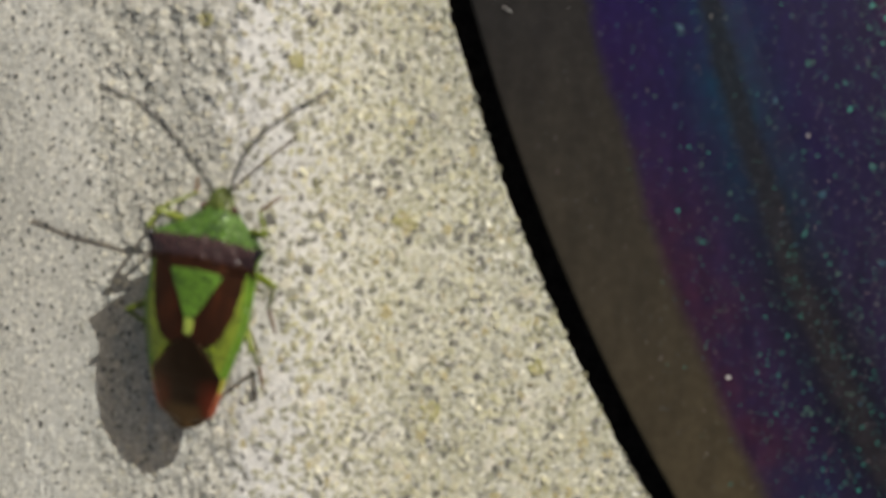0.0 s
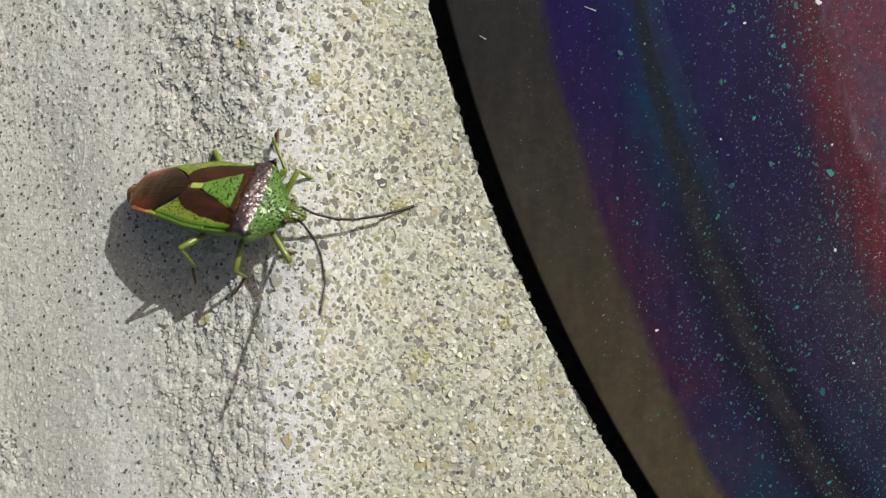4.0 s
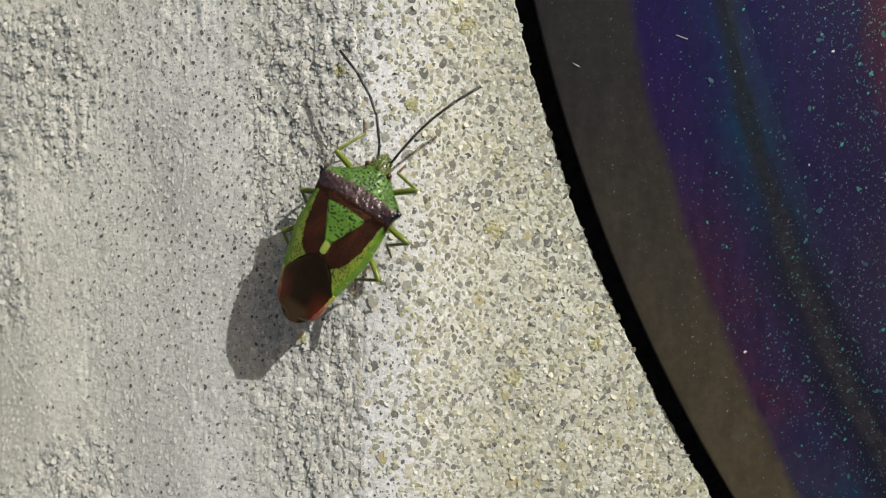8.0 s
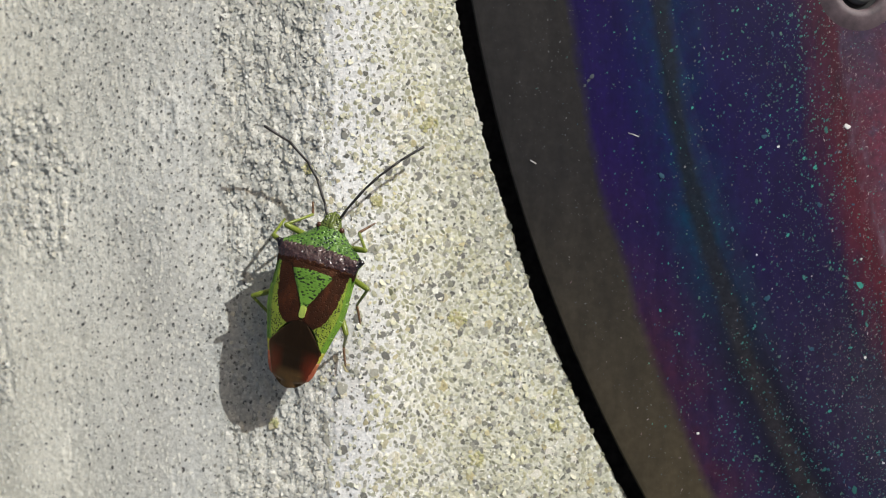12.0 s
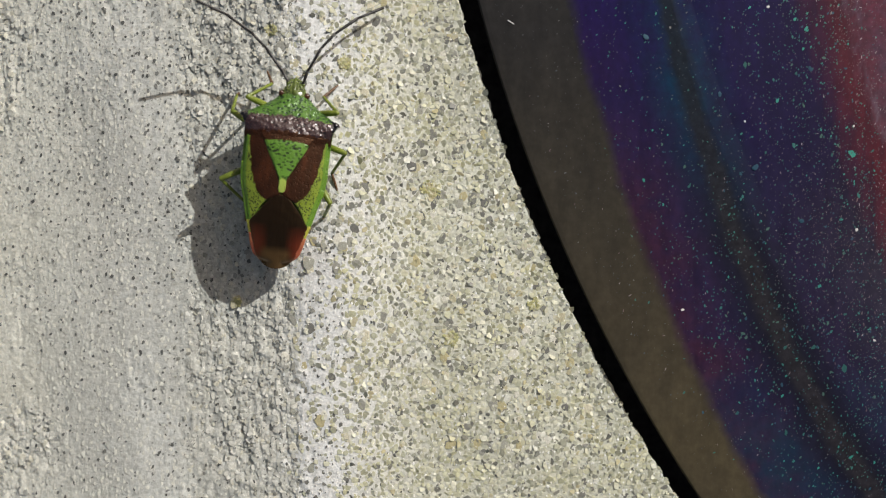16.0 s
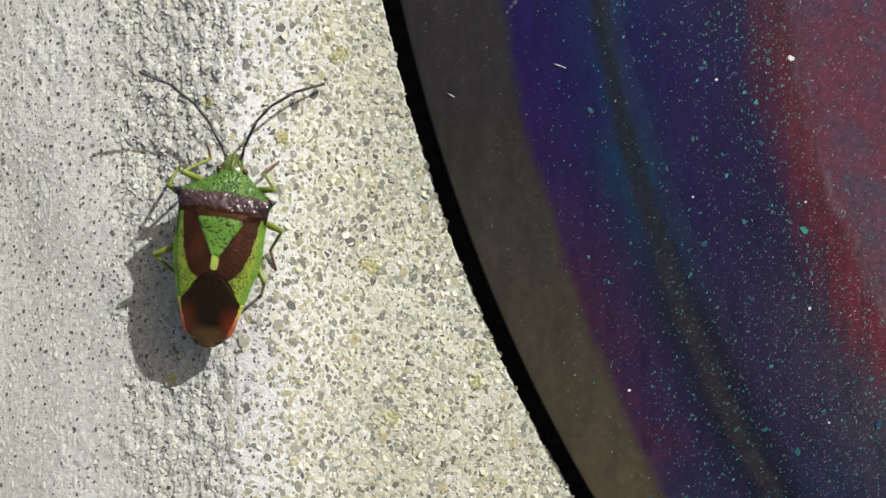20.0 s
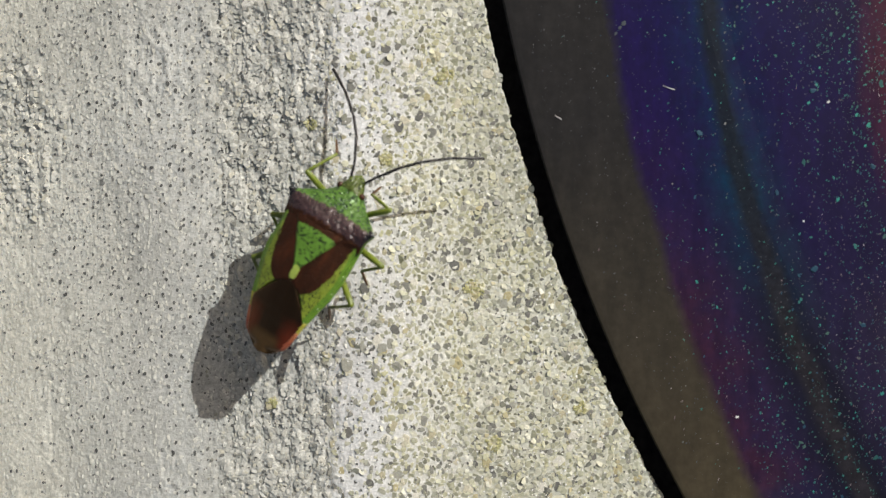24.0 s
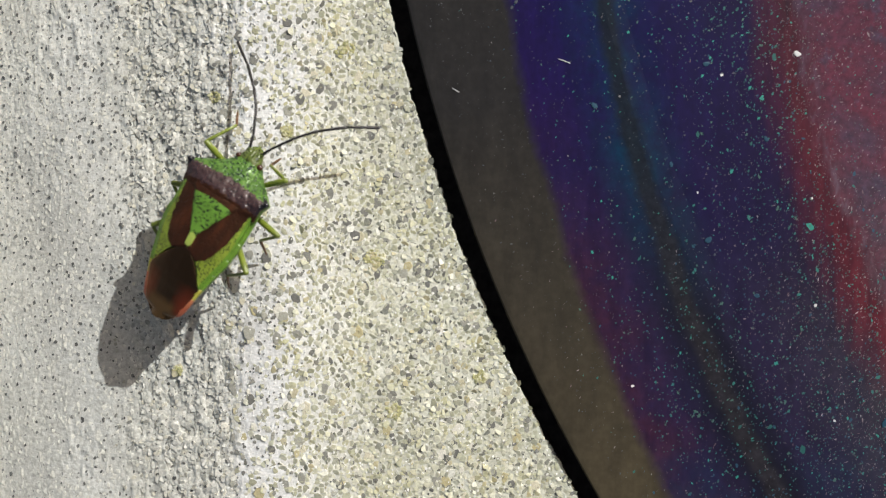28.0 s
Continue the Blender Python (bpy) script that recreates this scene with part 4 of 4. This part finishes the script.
# ---- grains of the concrete ----
def mosaic(name, strips, material, label, corners=10):
    """Close-packed angular grains: strips of x0, x1, pitch in x, pitch in y, kept share, fill, height, tilt, where."""
    verts, faces, base = [], [], 0
    for x0, x1, px, py, keep, fill, high, tilt, where in strips:
        nx, ny = int((x1 - x0) / px), int(65.0 / py)
        shift = rng.uniform(-0.5, 0.5, (2, ny, nx))
        gx = x0 + (np.arange(nx)[None] + shift[0] + 0.5 * (np.arange(ny)[:, None] % 2)) * px
        gy = -37.5 + (np.arange(ny)[:, None] + shift[1]) * py
        weight = np.exp(rng.normal(0, 0.42, (ny, nx)))
        spread = np.sort(np.linspace(0, 2 * math.pi, corners, endpoint=False)[None] + rng.uniform(-0.3, 0.3, (nx * ny, corners)), 1)
        angle = spread + rng.uniform(0, 6.28, (nx * ny, 1))
        reach = np.full((nx * ny, corners), 1.0 * max(px, py))
        for a in range(-2, 3):
            for b in range(-2, 3):
                if a or b:
                    dx, dy = (np.roll(gx, (a, b), (0, 1)) - gx).ravel(), (np.roll(gy, (a, b), (0, 1)) - gy).ravel()
                    share = (weight / (weight + np.roll(weight, (a, b), (0, 1)))).ravel()
                    away, way = np.hypot(dx, dy) * share, np.arctan2(dy, dx)
                    lean = np.cos(angle - way[:, None])
                    reach = np.minimum(reach, np.where(lean > 0.08, away[:, None] / np.maximum(lean, 0.08), 9.0))
        x, y = gx.ravel(), gy.ravel()
        odds = keep * (1.0 if where is None else where(x, y))
        on = (rng.uniform(0, 1, x.size) < odds) & (np.hypot(x - EDGE_X / MM, y - EDGE_Y / MM) > HOLE_R + 0.02)
        x, y, angle, reach = x[on], y[on], angle[on], reach[on]
        n = x.size
        reach = reach * rng.uniform(fill * 0.85, fill * 1.06, (n, 1)) * rng.uniform(0.90, 1.06, (n, corners))
        crown = relief(x, y) + high * rng.uniform(0.1, 1.6, n)
        slant = rng.normal(0, tilt, (2, n))
        rings = []
        for r, z in ((1.0, -0.12), (0.985, 0.0)):
            u, v = reach * r * np.cos(angle), reach * r * np.sin(angle)
            rings.append(np.stack([x[:, None] + u, y[:, None] + v, crown[:, None] + z + slant[0][:, None] * u + slant[1][:, None] * v], -1))
        rings.append(np.stack([x, y, crown + 0.004], -1)[:, None])
        block = np.concatenate(rings, 1)
        per = block.shape[1]
        one = []
        for c in range(corners):
            a, b = c, (c + 1) % corners
            one += [(a, b, b + corners), (a, b + corners, a + corners)]
        one += [(corners + c, corners + (c + 1) % corners, 2 * corners) for c in range(corners)]
        verts.append(block.reshape(-1, 3))
        faces.append((np.array(one)[None] + (np.arange(n) * per)[:, None, None] + base).reshape(-1, 3))
        base += n * per
    mesh = fast_mesh(name, np.vstack(verts) * MM, np.vstack(faces))
    mesh.materials.append(material)
    return tagged(part(name, mesh, pavement, label), kind="stuff")


def worn(x, y):
    return 1.0 - 0.8 * rough_zone(x, y)


def broken(x, y):
    return np.clip((rough_zone(x, y) - 0.32) * 2.4, 0, 1)


def grainy_part(spots, least=0.30):
    """Thins out grains towards the worn lower part."""
    odds = np.interp(spots[:, 1] + 4.0 * value_noise(spots[:, 0], spots[:, 1], 4.0, 5.0, 17), [-16, 2], [least, 1.0]) * np.interp(spots[:, 0], [-42, -34], [0.4, 1.0])
    return spots[rng.uniform(0, 1, len(spots)) < odds]


def build_grains():
    mosaic("sand", [(-12.6, 20, 0.36, 0.40, 0.97, 1.0, 0.026, 0.20, lambda x, y: np.interp(x, [-12.6, -10.5, -7.5], [0.25, 0.5, 1.0]))], SAND, "close-packed cream, grey and olive sand grains", 8)
    mosaic("band_sand", [(-14.2, -12.4, 0.40, 0.46, 0.30, 0.85, 0.010, 0.05, None)], SAND, "sand grains in white cement", 7)
    mosaic("rough_chips", [(-24.5, -10.6, 0.25, 0.38, 0.92, 1.1, 0.021, 0.12, broken), (-47, -31, 0.28, 0.42, 0.95, 1.1, 0.024, 0.13, broken)], DULL, "broken raised chips of rough cement", 7)
    mosaic("fine_chips", [(-46.5, -14.0, 0.26, 0.40, 0.42, 1.0, 0.002, 0.022, worn)], WORN, "fine worn grains in grey cement", 7)
    scatter("grey_grains", np.vstack([sprinkle(-14.4, 20, 0.80, 0.55, 0.10, 0.32, 0.022, 0.0), sprinkle(-23, -14.2, 0.9, 0.35, 0.10, 0.24, 0.05, -0.03)]), GREYSAND, pavement, "angular dark grey stone grains")
    scatter("white_chips", sprinkle(-15, 20, 0.50, 0.6, 0.05, 0.15, 0.022, -0.018), WHITE, pavement, "tiny white chips between the grains")
    scatter("specks", np.vstack([grainy_part(sprinkle(-45, -14, 0.80, 0.68, 0.08, 0.22, 0.012, -0.016), 0.55), sprinkle(-24, -10, 0.6, 0.3, 0.05, 0.11, 0.02, -0.05), sprinkle(-14, 20, 0.60, 0.4, 0.05, 0.12, 0.022, -0.012)]), SPECK, pavement, "small dark specks in grey cement")
    scatter("faint_specks", grainy_part(sprinkle(-45, -14, 0.42, 0.8, 0.05, 0.15, 0.010, -0.012)), FAINT, pavement, "small grey specks in grey cement")


build_grains()


def build_stones():
    """The larger grains that can be told apart, one by one."""
    shapes = []
    for k in range(6):
        v, f = DOMES[k]
        shapes.append(fast_mesh("stone", v * np.array([1, 1, 0.07]) * MM, f))
    marks = [(-10.1, 2.0, 0.5), (-7.8, 0.6, 0.35), (-6.9, 0.2, 0.35), (-4.1, -0.1, 0.4), (-3.2, 0.6, 0.4), (-4.8, -1.9, 0.45), (-5.7, -1.4, 0.35), (-8.4, -3.7, 0.5),
             (-0.1, -4.3, 0.45), (0.8, -4.7, 0.42), (1.3, -4.2, 0.35), (1.2, -6.1, 0.4), (-9.5, -4.9, 0.4), (-9.2, -6.6, 0.4), (-10.1, -8.0, 0.5), (-9.5, -7.6, 0.4),
             (-4.1, -5.7, 0.4), (-6.2, -7.8, 0.4), (2.1, -2.2, 0.4), (-13.9, -13.6, 0.5), (-12.7, -9.3, 0.55), (-14.6, 7.1, 0.5)]
    warm = [(-4.7, -9.1, 0.55), (-5.6, 12.0, 0.5), (-3.4, -3.7, 0.6), (-1.9, -15.2, 0.5), (-18.4, -12.3, 0.6), (-15.4, 8.5, 0.5), (-11.9, -21.4, 0.55), (-9.8, 5.8, 0.5), (-4.6, -2.0, 0.5)]
    g = np.random.default_rng(21)
    todo = [(x, y, r, GREY) for x, y, r in marks] + [(x, y, r, YELLOW) for x, y, r in warm] + [(2.9, -16.6, 0.5, PALE)]
    while len(todo) < 290:
        x, y = g.uniform(-15, 9), g.uniform(-24, 15)
        if np.hypot(x - 124.27, y - 43.22) < 130.3:
            continue
        kind = g.choice(3, p=[0.55, 0.15, 0.30])
        todo.append((x, y, g.uniform(0.22, 0.46), (GREY, YELLOW, PALE)[kind]))
    meshes = {}
    for x, y, r, mat in todo:
        k = int(g.integers(0, 6))
        if (k, mat.name) not in meshes:
            m = shapes[k].copy()
            m.materials.append(mat)
            meshes[k, mat.name] = m
        ob = part("stone", meshes[k, mat.name], pavement)
        s = g.uniform(0.95, 1.3)
        ob.location = (x * MM, y * MM, (float(relief(x, y)) + 0.005) * MM)
        ob.rotation_euler = (0, 0, g.normal(1.45, 0.6))
        ob.scale = (r * s, r / s, r)


build_stones()


def lichen(x, y, size, seed):
    """A loose patch of tiny raised lobes on the stone."""
    g = np.random.default_rng(seed)
    n = 46
    a, r = g.uniform(0, 6.28, n), size * np.sqrt(g.uniform(0, 1, n))
    spots = np.stack([x + r * np.cos(a), y + r * np.sin(a), g.uniform(0.06, 0.16, n), g.uniform(0.8, 1.25, n), g.uniform(0, 6.28, n), g.uniform(0.05, 0.09, n), np.full(n, -0.01)], 1)
    ob = scatter("lichen", spots, LICHEN, None, "pale yellow-green lichen patch on the concrete")
    del ob["kind"]
    tagged(ob, category="lichen", group="lichen patches")


for k, (x, y, size) in enumerate(((-3.4, -3.7, 0.8), (-5.6, 12.0, 0.7), (-1.9, -15.2, 0.6), (-9.8, 5.8, 0.45), (-15.4, 8.5, 0.45), (-18.4, -12.3, 0.4), (4.6, -12.6, 0.5))):
    lichen(x, y, size, 60 + k)


# ---- how the insect moves ----
BUG = [  # seconds, millimetres, degrees
    (0.0, -14.00, -5.20, 0.95, -1.6, -9.2, -10.2),
    (0.5, -13.55, -5.94, 0.90, -1.1, -10.3, -11.6),
    (1.0, -13.52, -5.62, 0.90, -0.7, -10.3, -11.4),
    (1.5, -13.50, -5.27, 1.30, -4.6, -14.6, -21.2),
    (2.0, -13.47, -5.04, 1.65, -6.0, -14.6, -23.7),
    (2.5, -13.42, -4.83, 1.85, -1.2, -18.0, -45.9),
    (4.5, -13.43, -5.10, 0.60, 14.8, -37.0, -112.8),
    (5.0, -13.36, -4.93, 0.60, 14.5, -36.0, -111.2),
    (5.5, -13.22, -4.62, 0.60, 4.0, -28.5, -89.5),
    (6.0, -13.03, -3.78, 1.60, 2.8, -29.0, -68.0),
    (6.5, -13.42, -2.66, 1.30, -2.8, -15.0, -45.6),
    (7.0, -13.22, -1.90, 1.85, 2.0, -11.0, -39.3),
    (8.0, -12.94, -1.40, 1.95, -1.0, -11.5, -31.3),
    (9.0, -13.39, -0.29, 0.94, 4.8, 0.0, -15.5),
    (10.0, -13.05, 0.30, 0.45, -1.8, 6.5, -9.4),
    (11.0, -13.17, 0.64, 0.58, -2.6, 5.0, -11.2),
    (12.0, -13.72, 1.46, 0.90, -4.8, -6.6, -15.6),
    (12.5, -13.84, 1.27, 0.62, -4.6, -5.6, -13.2),
    (14.5, -13.72, 1.22, 0.60, -3.2, -2.5, -11.5),
    (16.0, -13.84, 1.07, 0.52, -3.2, 3.8, -7.5),
    (17.0, -13.78, 1.05, 0.55, -3.1, 2.7, -8.1),
    (19.0, -13.62, 1.18, 0.52, -4.6, 1.0, -8.7),
    (20.0, -13.56, 1.03, 0.42, -5.2, 2.2, -8.8),
    (20.5, -12.92, 1.31, 1.84, -5.6, -8.4, -19.4),
    (22.5, -12.75, 1.22, 1.89, -4.5, -15.5, -29.9),
    (25.0, -12.85, 1.21, 1.89, -5.0, -14.1, -29.9),
    (28.0, -12.82, 1.18, 1.86, -5.3, -12.6, -30.6),
]
# knee, ankle and toe of each leg in the insect's space
STAND = {
    "FL": ((-3.2, 1.4, 3.1), (-1.6, 2.9, 1.6), (-2.6, 4.8, -0.3)),
    "FR": ((3.3, 1.1, 3.1), (2.1, 2.4, 1.3), (3.3, 3.8, 0.6)),
    "ML": ((-3.9, 0.2, 1.5), (-4.4, 1.4, 0.1), (-4.3, 1.9, -1.2)),
    "MR": ((4.2, -1.7, 2.6), (3.4, -3.1, 0.5), (4.0, -4.4, 0.2)),
    "HL": ((-4.2, -4.4, 1.6), (-3.0, -5.9, -0.3), (-3.0, -7.0, -1.0)),
    "HR": ((3.5, -5.4, 2.4), (3.2, -6.4, 0.0), (3.6, -7.4, 0.0)),
}
LEAN = {
    "FL": ((-3.2, 1.7, 3.1), (-2.1, 4.4, 2.0), (-4.0, 6.4, 0.3)),
    "FR": ((3.3, 2.3, 2.6), (1.1, 2.7, 1.3), (0.9, 4.1, -0.6)),
    "ML": ((-4.0, -1.9, 1.4), (-3.6, -3.2, -0.6), (-3.9, -4.2, -1.2)),
    "MR": ((4.6, -1.3, 1.6), (2.9, -2.3, -0.3), (3.6, -3.2, -2.0)),
    "HL": ((-3.6, -5.0, 1.4), (-3.4, -6.5, -0.9), (-3.4, -7.6, -1.5)),
    "HR": ((4.3, -4.6, 2.3), (2.3, -5.7, -0.1), (2.4, -7.0, -2.4)),
}
TURNED = {
    "FL": ((-3.2, 1.9, 2.9), (-3.9, 2.8, 1.0), (-4.3, 3.7, 1.7)),
    "FR": ((3.1, 3.2, -0.4), (1.4, 1.4, -1.2), (0.8, 2.9, -2.0)),
    "ML": ((-2.3, 1.2, 3.3), (-4.3, 0.2, 5.1), (-7.3, -0.3, 5.0)),
    "MR": ((4.8, -0.8, -0.6), (3.4, -0.7, -2.9), (4.5, -1.4, -4.0)),
    "HL": ((-3.4, -4.4, 2.5), (-3.2, -5.3, 1.6), (-3.7, -5.7, 1.6)),
    "HR": ((4.6, -4.6, 1.9), (4.5, -4.3, -1.5), (5.6, -3.9, -5.0)),
}
STEPS = [(0.0, STAND), (1.0, STAND), (1.5, LEAN), (2.5, LEAN), (4.5, TURNED), (5.5, TURNED), (6.5, LEAN), (8.0, LEAN), (9.0, STAND), (20.0, STAND), (20.5, LEAN), (28.0, LEAN)]
# middle and tip of each antenna in the insect's space
FEEL_LEFT = [
    (0.0, -3.2, 6.2, 4.9, -6.3, 7.3, 5.5),
    (1.0, -2.9, 6.2, 5.1, -6.1, 7.3, 5.8),
    (1.5, -1.6, 6.1, 3.9, -5.5, 9.1, 3.6),
    (2.0, -2.1, 6.7, 3.3, -6.2, 9.5, 2.7),
    (2.5, -3.3, 7.1, 2.4, -6.2, 9.3, 2.0),
    (4.5, -0.8, 5.6, 1.1, -3.8, 9.7, 0.6),
    (5.0, -0.8, 5.5, 1.8, -4.4, 9.4, 2.9),
    (6.0, -3.2, 6.1, 2.8, -7.3, 6.6, 3.2),
    (7.0, -2.7, 5.6, 2.1, -7.0, 7.1, 1.7),
    (8.0, -2.7, 5.8, 2.6, -6.6, 7.7, 2.3),
    (9.0, -2.9, 6.0, 1.7, -7.3, 7.2, 0.2),
    (10.0, -2.9, 6.0, 2.1, -7.0, 7.2, 3.3),
    (11.0, -2.8, 6.4, 2.4, -6.1, 7.8, 3.6),
    (12.0, -3.0, 6.4, 2.4, -6.4, 7.9, 3.6),
    (12.5, -3.6, 6.2, 2.4, -6.6, 8.0, 3.6),
    (14.5, -3.5, 6.0, 2.4, -6.5, 7.5, 3.6),
    (17.0, -3.1, 5.8, 2.4, -6.5, 6.9, 3.6),
    (20.0, -3.3, 6.3, 2.4, -6.6, 7.4, 3.6),
    (20.5, -2.2, 6.5, 2.6, -6.2, 9.2, 1.8),
    (23.0, -2.4, 6.5, 2.3, -6.4, 9.3, 1.4),
    (28.0, -2.3, 6.4, 2.3, -6.3, 9.3, 1.4),
]
FEEL_RIGHT = [
    (0.0, 1.8, 6.2, 3.3, 5.0, 9.9, 1.6),
    (1.0, 2.0, 6.1, 3.4, 5.2, 9.7, 1.4),
    (1.5, 3.1, 5.6, 3.3, 5.8, 7.8, 1.9),
    (2.0, 2.7, 5.6, 3.1, 6.4, 8.1, 1.5),
    (2.5, 1.9, 5.1, 0.9, 4.7, 6.9, -1.0),
    (4.5, 4.5, 6.2, 4.2, 7.6, 6.3, 3.9),
    (5.0, 3.9, 6.7, 4.0, 3.8, 6.4, 0.8),
    (6.0, 2.2, 6.0, 1.1, 4.3, 7.5, -2.2),
    (7.0, 1.7, 6.8, 1.6, 4.7, 9.0, 0.0),
    (8.0, 1.4, 6.7, 2.6, 2.8, 10.3, 1.7),
    (9.0, 1.8, 6.4, 2.8, 3.2, 9.9, 1.9),
    (10.0, 1.6, 6.6, 2.6, 4.8, 10.4, 1.9),
    (11.0, 1.7, 6.8, 2.6, 4.7, 10.6, 1.6),
    (12.0, 2.4, 6.6, 2.6, 5.2, 10.2, 1.6),
    (12.5, 1.7, 7.2, 2.6, 3.8, 10.9, 1.6),
    (14.5, 2.1, 6.4, 2.6, 6.1, 9.2, 1.6),
    (17.0, 2.3, 6.9, 2.6, 5.6, 9.9, 1.6),
    (20.0, 1.9, 7.0, 2.6, 5.7, 9.8, 1.6),
    (20.5, 2.7, 6.4, 2.7, 5.5, 8.9, 1.6),
    (23.0, 3.1, 5.9, 2.5, 6.1, 8.2, 1.2),
    (28.0, 2.9, 6.0, 2.5, 5.8, 8.4, 1.2),
]


def aimed(at, way):
    """A pose at a point, in millimetres, with the y axis along a direction."""
    return Matrix.Translation(at * MM) @ way.to_track_quat("Y", "Z").to_matrix().to_4x4()


def motions():
    walk(bug, [(t, pose(x * MM, y * MM, z * MM, rx, ry, rz)) for t, x, y, z, rx, ry, rz in BUG])
    for key, (femur, tibia, foot, claw) in legs.items():
        rows = [[], [], [], []]
        for t, stance in STEPS:
            knee, ankle, toe = (Vector(p) for p in stance[key])
            hip = Vector(COXA[key])
            d1 = (knee - hip).normalized()
            p1 = hip + d1 * FEMUR[key[0]]
            d2 = (ankle - p1).normalized()
            p2 = p1 + d2 * TIBIA[key[0]]
            d3 = (toe - ankle).normalized()
            p3 = p2 + d3 * TARSUS * 0.55
            first = aimed(hip, d1)
            back_to = first.inverted()
            for row, m in zip(rows, (first, back_to @ aimed(p1, d2), back_to @ aimed(p2, d3), back_to @ aimed(p3, d3))):
                row.append((t, m))
        for ob, row in zip((femur, tibia, foot, claw), rows):
            walk(ob, row)
    for side, feel, x in (("L", FEEL_LEFT, -0.55), ("R", FEEL_RIGHT, 0.55)):
        base = Vector((x, 3.0, 2.2))
        rows = [[] for _ in ANTENNA]
        for t, *v in feel:
            mid, tip = Vector(v[:3]), Vector(v[3:])
            bend = 2 * mid - (base + tip) / 2
            curve = [base * (1 - u) ** 2 + bend * 2 * u * (1 - u) + tip * u * u for u in (i / 60 for i in range(61))]
            reach = [0.0]
            for a, b in zip(curve, curve[1:]):
                reach.append(reach[-1] + (b - a).length)
            at, done, first = base.copy(), 0.0, None
            for k, n in enumerate(ANTENNA):
                lo, hi = done / sum(ANTENNA) * reach[-1], (done + n) / sum(ANTENNA) * reach[-1]
                spot = [Vector([float(np.interp(s, reach, [c[i] for c in curve])) for i in range(3)]) for s in (lo, hi)]
                way = (spot[1] - spot[0]).normalized()
                m = aimed(at, way)
                first = first or m
                rows[k].append((t, m if k == 0 else first.inverted() @ m))
                at, done = at + way * n, done + n
        for ob, row in zip(antennae[side], rows):
            walk(ob, row)


motions()
